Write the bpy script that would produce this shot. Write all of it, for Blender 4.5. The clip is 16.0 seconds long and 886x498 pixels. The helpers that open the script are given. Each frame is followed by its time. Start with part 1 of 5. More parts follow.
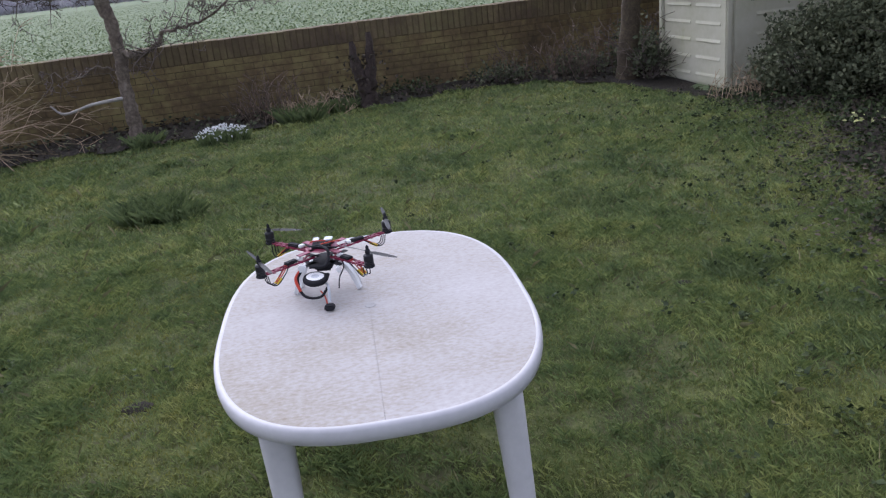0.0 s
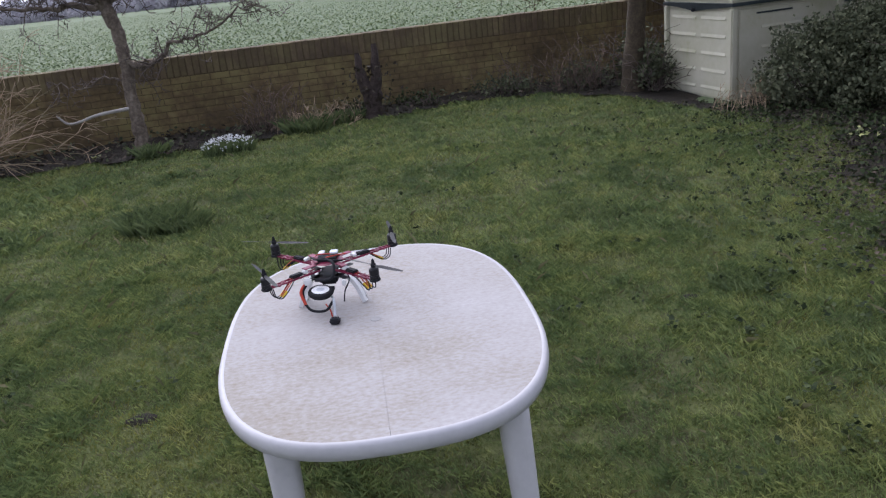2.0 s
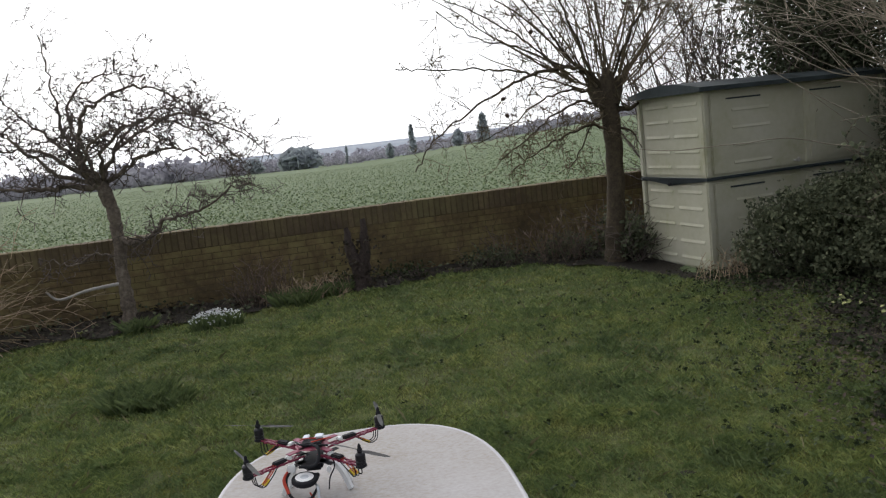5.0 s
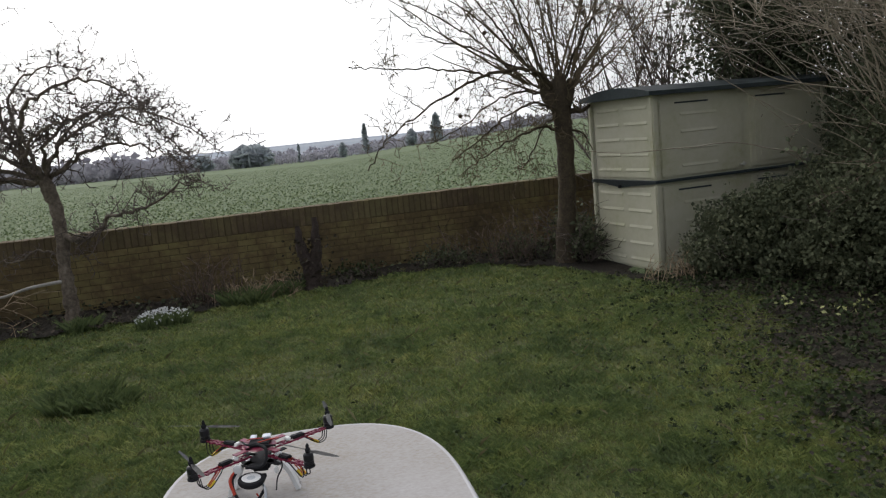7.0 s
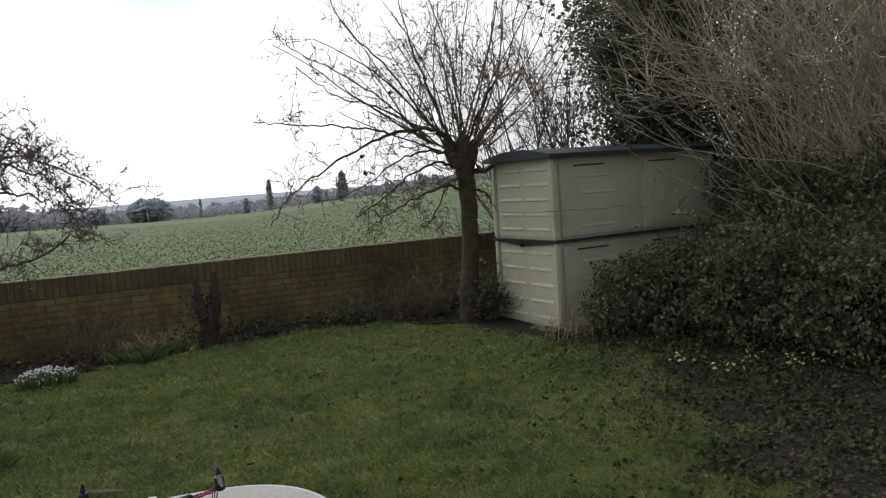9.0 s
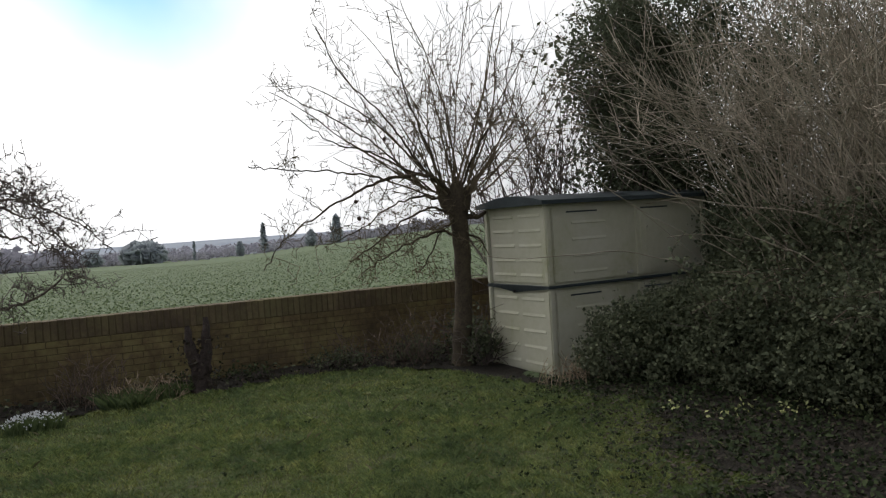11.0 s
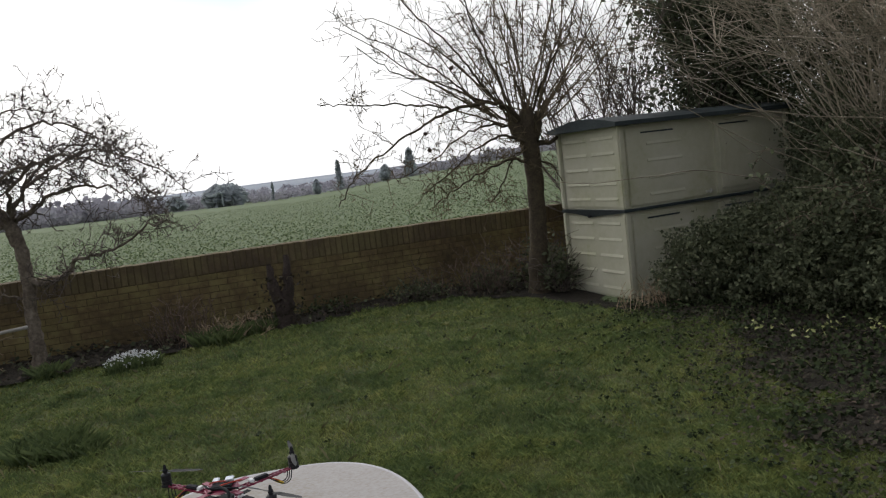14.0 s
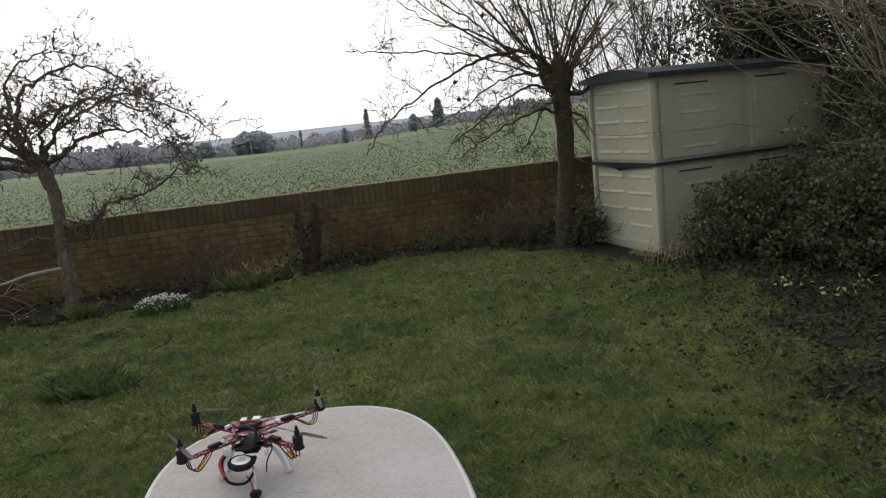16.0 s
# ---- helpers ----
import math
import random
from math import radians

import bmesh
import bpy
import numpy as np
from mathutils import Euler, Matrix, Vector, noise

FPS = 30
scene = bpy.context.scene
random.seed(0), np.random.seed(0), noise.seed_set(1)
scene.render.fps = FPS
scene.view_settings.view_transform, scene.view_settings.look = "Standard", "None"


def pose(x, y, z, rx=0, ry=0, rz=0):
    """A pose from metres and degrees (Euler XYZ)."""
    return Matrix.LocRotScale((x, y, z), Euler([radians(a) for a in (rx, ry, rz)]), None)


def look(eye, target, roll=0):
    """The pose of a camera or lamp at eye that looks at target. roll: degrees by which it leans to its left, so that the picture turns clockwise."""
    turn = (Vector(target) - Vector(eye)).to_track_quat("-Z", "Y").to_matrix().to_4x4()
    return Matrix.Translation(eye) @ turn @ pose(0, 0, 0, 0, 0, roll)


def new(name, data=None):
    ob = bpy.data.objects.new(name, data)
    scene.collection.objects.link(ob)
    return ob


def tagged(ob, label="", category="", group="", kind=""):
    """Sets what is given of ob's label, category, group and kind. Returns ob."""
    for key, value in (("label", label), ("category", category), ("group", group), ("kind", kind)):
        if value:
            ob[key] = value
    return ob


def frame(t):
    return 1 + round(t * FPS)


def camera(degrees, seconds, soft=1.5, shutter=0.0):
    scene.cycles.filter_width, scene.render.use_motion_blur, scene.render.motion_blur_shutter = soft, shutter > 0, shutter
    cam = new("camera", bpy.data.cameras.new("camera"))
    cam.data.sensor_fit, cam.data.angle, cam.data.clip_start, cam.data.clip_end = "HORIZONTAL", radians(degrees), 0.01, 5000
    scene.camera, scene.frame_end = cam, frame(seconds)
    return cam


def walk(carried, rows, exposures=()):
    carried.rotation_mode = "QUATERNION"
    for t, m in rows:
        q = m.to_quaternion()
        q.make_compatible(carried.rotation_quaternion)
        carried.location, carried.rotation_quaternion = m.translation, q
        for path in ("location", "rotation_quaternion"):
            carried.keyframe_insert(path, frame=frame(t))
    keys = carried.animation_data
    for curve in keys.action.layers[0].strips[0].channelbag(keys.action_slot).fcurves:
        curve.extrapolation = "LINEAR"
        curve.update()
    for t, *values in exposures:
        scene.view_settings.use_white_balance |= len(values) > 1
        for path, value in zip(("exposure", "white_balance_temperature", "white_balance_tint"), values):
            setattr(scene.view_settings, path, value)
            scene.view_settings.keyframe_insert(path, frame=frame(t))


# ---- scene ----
# the camera: held at head height, it stays nearly in one spot and turns
cam = camera(57.0, 16.0, soft=1.25)
PATH = [
    (0.0, -0.009, -0.026, 1.648, 0.00, -20.33, 5.86),
    (0.5, -0.006, -0.026, 1.636, -0.19, -21.51, 5.71),
    (1.0, -0.008, -0.022, 1.640, -0.06, -21.31, 6.03),
    (1.5, -0.009, -0.018, 1.648, 0.10, -20.82, 6.02),
    (2.0, -0.014, -0.018, 1.656, 0.35, -19.56, 5.68),
    (2.5, -0.021, -0.014, 1.655, 0.76, -19.08, 5.43),
    (3.0, -0.019, -0.017, 1.662, 0.65, -18.60, 5.19),
    (3.5, -0.016, -0.026, 1.685, 0.49, -14.96, 5.45),
    (4.0, -0.018, -0.016, 1.693, 0.30, -9.63, 5.76),
    (4.2, -0.016, -0.013, 1.692, 0.14, -8.10, 5.85),
    (6.3, 0.004, 0.018, 1.683, -2.40, -7.95, 6.30),
    (6.5, 0.006, 0.020, 1.682, -2.85, -8.36, 6.24),
    (7.0, -0.004, 0.006, 1.682, -3.84, -8.23, 5.23),
    (7.5, 0.027, 0.039, 1.685, -9.53, -4.57, 3.65),
    (8.0, 0.009, 0.012, 1.678, -11.38, -3.34, 3.17),
    (8.5, 0.014, 0.005, 1.683, -11.05, -3.94, 3.88),
    (9.0, 0.009, 0.013, 1.666, -10.41, -4.66, 3.97),
    (9.5, 0.020, 0.014, 1.683, -10.33, -4.48, 3.88),
    (10.0, 0.019, 0.001, 1.685, -10.69, -2.72, 3.66),
    (10.2, 0.018, 0.001, 1.685, -10.97, -1.80, 3.62),
    (12.3, 0.011, -0.001, 1.679, -10.12, -1.55, 3.85),
    (12.5, 0.014, -0.001, 1.679, -9.96, -1.87, 3.90),
    (13.0, 0.029, -0.014, 1.682, -9.17, -3.15, 4.18),
    (13.5, 0.035, -0.003, 1.678, -7.62, -4.42, 5.19),
    (14.0, 0.038, 0.008, 1.675, -5.70, -6.04, 6.55),
    (14.5, 0.042, 0.014, 1.664, -4.95, -7.21, 6.29),
    (15.0, 0.041, 0.025, 1.675, -4.39, -8.16, 5.54),
    (15.5, 0.048, 0.027, 1.668, -4.09, -8.80, 5.90),
    (16.0, 0.035, 0.018, 1.663, -3.69, -9.25, 5.69),
]
# the film's own exposure drops when the white sky comes into view
EXPOSURES = [(0.0, 0.08, 5700, 20), (1.0, 0.0, 5750, 20), (3.0, 0.03, 5850, 18), (3.5, -0.05, 5950, 16), (4.2, -0.25, 6250, 12), (6.3, -0.58, 6450, 10), (9.0, -0.63, 6450, 10), (12.5, -0.82, 6450, 10), (16.0, -0.62, 6600, 10)]
walk(cam, [(t, pose(x, y, z, 90 + pitch, roll, yaw)) for t, x, y, z, yaw, pitch, roll in PATH], EXPOSURES)

# ---- sky and sun: bright overcast, the sun ahead and to one side behind thin cloud ----
SUN_AZIMUTH, SUN_HEIGHT = radians(-30), radians(32)
world = bpy.data.worlds.new("overcast_sky")
scene.world = world
world.use_nodes = True
wn, wl = world.node_tree.nodes, world.node_tree.links
wn.clear()
w_out, w_bg = wn.new("ShaderNodeOutputWorld"), wn.new("ShaderNodeBackground")
w_sky = wn.new("ShaderNodeTexSky")
w_sky.sky_type, w_sky.sun_disc = "NISHITA", False
w_sky.sun_elevation, w_sky.sun_rotation = SUN_HEIGHT, SUN_AZIMUTH
w_sky.dust_density = 0.4
w_dim = wn.new("ShaderNodeMixRGB")
w_dim.blend_type, w_dim.inputs[0].default_value, w_dim.inputs[2].default_value = "MULTIPLY", 1.0, (0.17, 0.22, 0.25, 1)
w_tc, w_noise, w_dot = wn.new("ShaderNodeTexCoord"), wn.new("ShaderNodeTexNoise"), wn.new("ShaderNodeVectorMath")
w_noise.inputs["Scale"].default_value, w_noise.inputs["Detail"].default_value = 3.2, 5
w_dot.operation = "DISTANCE"
w_dot.inputs[1].default_value = Vector((-0.165, 0.936, 0.318)).normalized()
w_add = wn.new("ShaderNodeMath")
w_add.operation, w_add.inputs[1].default_value = "MULTIPLY_ADD", 0.22
w_ramp = wn.new("ShaderNodeValToRGB")
w_ramp.color_ramp.elements[0].position, w_ramp.color_ramp.elements[1].position = 0.13, 0.30
w_cloud = wn.new("ShaderNodeValToRGB")
w_cloud.color_ramp.elements[0].position, w_cloud.color_ramp.elements[0].color = 0.25, (0.94, 0.95, 0.97, 1)
w_cloud.color_ramp.elements[1].position, w_cloud.color_ramp.elements[1].color = 0.75, (1.08, 1.08, 1.08, 1)
w_mix = wn.new("ShaderNodeMixRGB")
# thin cloud glows round the hidden sun and dims away from it
w_near, w_glow, w_lit = wn.new("ShaderNodeVectorMath"), wn.new("ShaderNodeValToRGB"), wn.new("ShaderNodeMixRGB")
w_near.operation = "DISTANCE"
w_near.inputs[1].default_value = (math.sin(SUN_AZIMUTH) * math.cos(SUN_HEIGHT), math.cos(SUN_AZIMUTH) * math.cos(SUN_HEIGHT), math.sin(SUN_HEIGHT))
w_half = wn.new("ShaderNodeMath")
w_half.operation, w_half.inputs[1].default_value = "MULTIPLY", 0.5
w_glow.color_ramp.interpolation = "EASE"
w_glow.color_ramp.elements[0].position, w_glow.color_ramp.elements[0].color = 0.0, (2.7, 2.66, 2.6, 1)
w_glow.color_ramp.elements[1].position, w_glow.color_ramp.elements[1].color = 0.85, (0.72, 0.76, 0.84, 1)
w_lit.blend_type, w_lit.inputs[0].default_value = "MULTIPLY", 1.0
wl.new(w_tc.outputs["Generated"], w_near.inputs[0])
wl.new(w_near.outputs["Value"], w_half.inputs[0])
wl.new(w_half.outputs[0], w_glow.inputs[0])
wl.new(w_glow.outputs[0], w_lit.inputs[1])
wl.new(w_cloud.outputs[0], w_lit.inputs[2])
wl.new(w_tc.outputs["Generated"], w_noise.inputs["Vector"])
wl.new(w_tc.outputs["Generated"], w_dot.inputs[0])
wl.new(w_noise.outputs["Fac"], w_add.inputs[0])
wl.new(w_dot.outputs["Value"], w_add.inputs[2])
wl.new(w_add.outputs[0], w_ramp.inputs[0])
wl.new(w_noise.outputs["Fac"], w_cloud.inputs[0])
wl.new(w_sky.outputs[0], w_dim.inputs[1])
wl.new(w_ramp.outputs[0], w_mix.inputs[0])
wl.new(w_dim.outputs[0], w_mix.inputs[1])
wl.new(w_lit.outputs[0], w_mix.inputs[2])
wl.new(w_mix.outputs[0], w_bg.inputs[0])
w_bg.inputs[1].default_value = 1.0
wl.new(w_bg.outputs[0], w_out.inputs[0])

sun_data = bpy.data.lights.new("sun", "SUN")
sun_data.energy, sun_data.angle, sun_data.color = 1.0, radians(25), (1.0, 0.95, 0.88)
sun = new("sun", sun_data)
sun_dir = Vector((math.sin(SUN_AZIMUTH) * math.cos(SUN_HEIGHT), math.cos(SUN_AZIMUTH) * math.cos(SUN_HEIGHT), math.sin(SUN_HEIGHT)))
sun.matrix_world = look(sun_dir * 50, (0, 0, 0))


# ---- materials ----
def mat(name, stops, scale=6.0, fine=60.0, mixfine=0.4, rough=0.85, bump=0.3, depth=0.004, obrand=0.0, island=0.0, metal=0.0, spec=0.3, stretch=None, thin=0.0):
    """Two scales of noise through a colour ramp, with bump; obrand and island vary the value from piece to piece."""
    m = bpy.data.materials.new(name)
    m.use_nodes = True
    n, l = m.node_tree.nodes, m.node_tree.links
    b = n["Principled BSDF"]
    geo = n.new("ShaderNodeNewGeometry")
    vec = geo.outputs["Position"]
    if stretch:
        tc, mp = n.new("ShaderNodeTexCoord"), n.new("ShaderNodeMapping")
        mp.inputs["Scale"].default_value = stretch
        l.new(tc.outputs["Object"], mp.inputs["Vector"])
        vec = mp.outputs[0]
    big, small, mix, ramp = n.new("ShaderNodeTexNoise"), n.new("ShaderNodeTexNoise"), n.new("ShaderNodeMix"), n.new("ShaderNodeValToRGB")
    for node, s in ((big, scale), (small, fine)):
        node.inputs["Scale"].default_value, node.inputs["Detail"].default_value, node.inputs["Roughness"].default_value = s, 5, 0.6
        l.new(vec, node.inputs["Vector"])
    mix.inputs[0].default_value = mixfine
    l.new(big.outputs["Fac"], mix.inputs[2])
    l.new(small.outputs["Fac"], mix.inputs[3])
    while len(ramp.color_ramp.elements) < len(stops):
        ramp.color_ramp.elements.new(0.5)
    for e, (p, c) in zip(ramp.color_ramp.elements, stops):
        e.position, e.color = p, (*c, 1)
    l.new(mix.outputs[0], ramp.inputs[0])
    col = ramp.outputs[0]
    for amount, source in ((obrand, "ShaderNodeObjectInfo"), (island, None)):
        if amount:
            src = n.new(source).outputs["Random"] if source else geo.outputs["Random Per Island"]
            rng, hsv = n.new("ShaderNodeMapRange"), n.new("ShaderNodeHueSaturation")
            rng.inputs[3].default_value, rng.inputs[4].default_value = 1 - amount, 1 + amount
            hue = n.new("ShaderNodeMapRange")
            hue.inputs[3].default_value, hue.inputs[4].default_value = 0.5 + 0.03 * amount, 0.5 - 0.05 * amount
            l.new(src, rng.inputs[0])
            l.new(src, hue.inputs[0])
            l.new(hue.outputs[0], hsv.inputs["Hue"])
            l.new(rng.outputs[0], hsv.inputs["Value"])
            l.new(col, hsv.inputs["Color"])
            col = hsv.outputs[0]
    l.new(col, b.inputs["Base Color"])
    b.inputs["Roughness"].default_value, b.inputs["Metallic"].default_value, b.inputs["Specular IOR Level"].default_value = rough, metal, spec
    if bump:
        bp = n.new("ShaderNodeBump")
        bp.inputs["Strength"].default_value, bp.inputs["Distance"].default_value = bump, depth
        l.new(small.outputs["Fac"], bp.inputs["Height"])
        l.new(bp.outputs[0], b.inputs["Normal"])
    if thin:
        tr, ad = n.new("ShaderNodeBsdfTranslucent"), n.new("ShaderNodeMixShader")
        ad.inputs[0].default_value = thin
        l.new(col, tr.inputs[0])
        l.new(b.outputs[0], ad.inputs[1])
        l.new(tr.outputs[0], ad.inputs[2])
        l.new(ad.outputs[0], n["Material Output"].inputs[0])
    return m


M_TURF = mat("turf", [(0.32, (0.046, 0.040, 0.022)), (0.44, (0.064, 0.068, 0.026)), (0.56, (0.092, 0.106, 0.031)), (0.68, (0.130, 0.136, 0.038))], 2.5, 16, 0.5, 0.95, 1.0, 0.03)
M_MOSS = mat("lawn_moss", [(0.36, (0.080, 0.098, 0.030)), (0.5, (0.135, 0.154, 0.040)), (0.64, (0.220, 0.222, 0.048))], 0.9, 8, 0.35, 0.8, 0, island=0.3, thin=0.2)
M_GRASS = mat("grass", [(0.36, (0.078, 0.115, 0.046)), (0.46, (0.125, 0.174, 0.061)), (0.54, (0.172, 0.219, 0.071)), (0.64, (0.248, 0.263, 0.090))], 1.3, 7, 0.45, 0.6, 0, island=0.42, thin=0.25)
M_TUFT = mat("coarse_grass", [(0.3, (0.075, 0.105, 0.042)), (0.7, (0.135, 0.180, 0.068))], 3, 20, 0.4, 0.6, 0, island=0.4, thin=0.2)
M_DRYGRASS = mat("dry_grass", [(0.3, (0.11, 0.105, 0.048)), (0.7, (0.22, 0.205, 0.105))], 3, 20, 0.4, 0.8, 0, island=0.3)
M_SOIL = mat("soil", [(0.3, (0.012, 0.010, 0.008)), (0.55, (0.026, 0.021, 0.015)), (0.75, (0.050, 0.040, 0.028))], 4, 50, 0.5, 0.95, 1.0, 0.02)
M_FIELD = mat("crop_field", [(0.30, (0.088, 0.118, 0.060)), (0.48, (0.110, 0.147, 0.070)), (0.60, (0.132, 0.170, 0.082)), (0.75, (0.155, 0.190, 0.100))], 0.05, 2.6, 0.6, 0.9, 0.6, 0.1)
# pale blue of distance haze is mixed into the hill's colour
M_HILL = mat("hazed_far_hill", [(0.35, (0.25, 0.28, 0.33)), (0.65, (0.33, 0.36, 0.41))], 0.006, 0.03, 0.4, 1.0, 0)
M_CROP = mat("crop_leaf", [(0.3, (0.108, 0.150, 0.070)), (0.7, (0.165, 0.210, 0.102))], 0.4, 3, 0.4, 0.6, 0, island=0.35, thin=0.2)
# bare woods paled and greyed in the colour itself to stand for haze
M_WOODS = mat("hazed_winter_woods", [(0.35, (0.37, 0.36, 0.40)), (0.65, (0.43, 0.42, 0.46))], 0.02, 0.3, 0.4, 1.0, 0, island=0.10, thin=0.4)
# dark foliage given a pale blue-grey colour that imitates distance haze
M_CONIFER = mat("hazed_conifer", [(0.35, (0.37, 0.40, 0.42)), (0.65, (0.47, 0.50, 0.53))], 0.1, 0.6, 0.5, 1.0, 0, island=0.25, thin=0.4)
M_BRICK = mat("wall_brick", [(0.36, (0.082, 0.060, 0.034)), (0.45, (0.138, 0.102, 0.050)), (0.54, (0.195, 0.158, 0.070)), (0.64, (0.225, 0.196, 0.080))], 0.85, 12, 0.32, 0.95, 0.6, 0.006, obrand=0.09)
M_COPING = mat("coping_brick", [(0.32, (0.070, 0.050, 0.036)), (0.46, (0.112, 0.084, 0.052)), (0.58, (0.158, 0.128, 0.066)), (0.72, (0.185, 0.165, 0.082))], 1.1, 16, 0.3, 0.95, 0.7, 0.006, obrand=0.12)
M_MORTAR = mat("mortar", [(0.3, (0.058, 0.042, 0.025)), (0.7, (0.140, 0.108, 0.056))], 1.2, 30, 0.35, 1.0, 0.6, 0.004)
M_BARK = mat("apple_bark", [(0.3, (0.062, 0.048, 0.038)), (0.5, (0.155, 0.124, 0.098)), (0.7, (0.30, 0.25, 0.205))], 8, 30, 0.55, 0.95, 1.0, 0.02)
M_TWIG = mat("dark_twig", [(0.3, (0.060, 0.048, 0.042)), (0.7, (0.165, 0.136, 0.115))], 6, 40, 0.4, 0.9, 0, island=0.4)
M_MOSSBARK = mat("mossy_bark", [(0.3, (0.030, 0.024, 0.017)), (0.55, (0.078, 0.060, 0.040)), (0.75, (0.120, 0.108, 0.052))], 7, 45, 0.5, 0.95, 1.0, 0.012)
M_STUMP = mat("rotten_bark", [(0.3, (0.026, 0.019, 0.017)), (0.7, (0.088, 0.066, 0.058))], 9, 50, 0.5, 0.95, 1.0, 0.015)
M_SHOOT = mat("willow_shoot", [(0.3, (0.070, 0.054, 0.034)), (0.7, (0.195, 0.155, 0.090))], 5, 40, 0.4, 0.85, 0, island=0.35)
M_STALK = mat("bleached_stalk", [(0.3, (0.18, 0.135, 0.085)), (0.7, (0.42, 0.335, 0.22))], 5, 30, 0.4, 0.9, 0, island=0.45)
M_DEADSTALK = mat("dead_stalk", [(0.3, (0.060, 0.045, 0.034)), (0.7, (0.19, 0.145, 0.105))], 5, 30, 0.4, 0.9, 0, island=0.5)
M_PALE = mat("bare_wood", [(0.3, (0.22, 0.20, 0.18)), (0.7, (0.46, 0.43, 0.40))], 8, 60, 0.4, 0.9, 0.4)
M_BUSHTWIG = mat("shrub_twig", [(0.3, (0.200, 0.172, 0.126)), (0.7, (0.52, 0.46, 0.36))], 3, 30, 0.4, 0.9, 0, island=0.5)
M_IVY = mat("ivy_leaf", [(0.3, (0.062, 0.074, 0.046)), (0.55, (0.115, 0.130, 0.078)), (0.75, (0.195, 0.208, 0.128))], 1.8, 12, 0.4, 0.7, 0, island=0.5, spec=0.08, thin=0.28)
M_BRAMBLE = mat("bramble_leaf", [(0.3, (0.065, 0.080, 0.044)), (0.7, (0.145, 0.160, 0.090))], 3, 30, 0.4, 0.65, 0, island=0.5, thin=0.25)
M_EVERGREEN = mat("evergreen_leaf", [(0.3, (0.066, 0.080, 0.054)), (0.7, (0.165, 0.186, 0.116))], 1.5, 30, 0.4, 0.7, 0, island=0.4, spec=0.08, thin=0.28)
M_VARIEGATED = mat("pale_leaf", [(0.35, (0.20, 0.22, 0.06)), (0.65, (0.38, 0.39, 0.20))], 6, 60, 0.4, 0.6, 0, island=0.3)
M_LITTER = mat("fallen_leaf", [(0.3, (0.018, 0.015, 0.010)), (0.55, (0.042, 0.034, 0.022)), (0.75, (0.092, 0.074, 0.046))], 5, 40, 0.4, 0.85, 0, island=0.6)
M_WEED = mat("weed_leaf", [(0.3, (0.020, 0.030, 0.014)), (0.7, (0.050, 0.068, 0.028))], 5, 40, 0.4, 0.75, 0, island=0.5, spec=0.1)
M_PETAL = mat("white_petal", [(0.3, (0.62, 0.64, 0.66)), (0.7, (0.82, 0.83, 0.84))], 20, 90, 0.3, 0.6, 0, thin=0.3)
M_SHED = mat("cream_resin", [(0.30, (0.36, 0.35, 0.21)), (0.45, (0.47, 0.455, 0.335)), (0.60, (0.53, 0.51, 0.405)), (0.75, (0.56, 0.54, 0.45))], 1.6, 14, 0.25, 0.55, 0.15, 0.002)
M_SHEDTRIM = mat("grey_resin", [(0.3, (0.36, 0.35, 0.31)), (0.7, (0.52, 0.50, 0.45))], 1.5, 20, 0.3, 0.5, 0.1, 0.002)
M_SHEDROOF = mat("slate_resin", [(0.3, (0.022, 0.030, 0.033)), (0.7, (0.060, 0.075, 0.080))], 2, 30, 0.4, 0.5, 0.3, 0.003)
M_CONCRETE = mat("damp_concrete", [(0.3, (0.07, 0.065, 0.058)), (0.7, (0.17, 0.16, 0.145))], 4, 40, 0.4, 0.95, 0.5, 0.004)
M_TABLETOP = mat("weathered_resin", [(0.30, (0.235, 0.195, 0.145)), (0.41, (0.305, 0.278, 0.245)), (0.50, (0.362, 0.342, 0.332)), (0.64, (0.425, 0.408, 0.412))], 1.5, 85, 0.38, 0.75, 0.8, 0.0012, stretch=(0.8, 1.2, 1.0))
M_RIM = mat("white_resin", [(0.3, (0.40, 0.39, 0.405)), (0.7, (0.51, 0.50, 0.52))], 4, 50, 0.3, 0.45, 0.08, 0.001)
M_LEG = mat("leg_resin", [(0.3, (0.42, 0.41, 0.42)), (0.7, (0.57, 0.55, 0.56))], 3, 40, 0.3, 0.5, 0.1, 0.001)
M_CAP = mat("cap_resin", [(0.3, (0.28, 0.27, 0.27)), (0.7, (0.40, 0.39, 0.38))], 10, 80, 0.3, 0.7, 0)
M_GROOVE = mat("groove_dirt", [(0.3, (0.27, 0.24, 0.22)), (0.7, (0.37, 0.34, 0.32))], 10, 80, 0.3, 0.9, 0)
M_RED = mat("red_nylon", [(0.3, (0.120, 0.008, 0.030)), (0.7, (0.24, 0.018, 0.058))], 20, 120, 0.3, 0.45, 0)
M_BLACK = mat("black_plastic", [(0.3, (0.010, 0.010, 0.012)), (0.7, (0.028, 0.028, 0.032))], 20, 120, 0.3, 0.75, 0, spec=0.12)
M_MOTOR = mat("black_metal", [(0.3, (0.012, 0.012, 0.014)), (0.7, (0.035, 0.035, 0.040))], 20, 120, 0.3, 0.35, 0, metal=0.4)
M_WHITE = mat("white_nylon", [(0.3, (0.68, 0.68, 0.68)), (0.7, (0.80, 0.80, 0.80))], 20, 120, 0.3, 0.5, 0)
M_YELLOW = mat("yellow_sleeve", [(0.3, (0.55, 0.38, 0.02)), (0.7, (0.72, 0.52, 0.05))], 20, 120, 0.3, 0.5, 0)
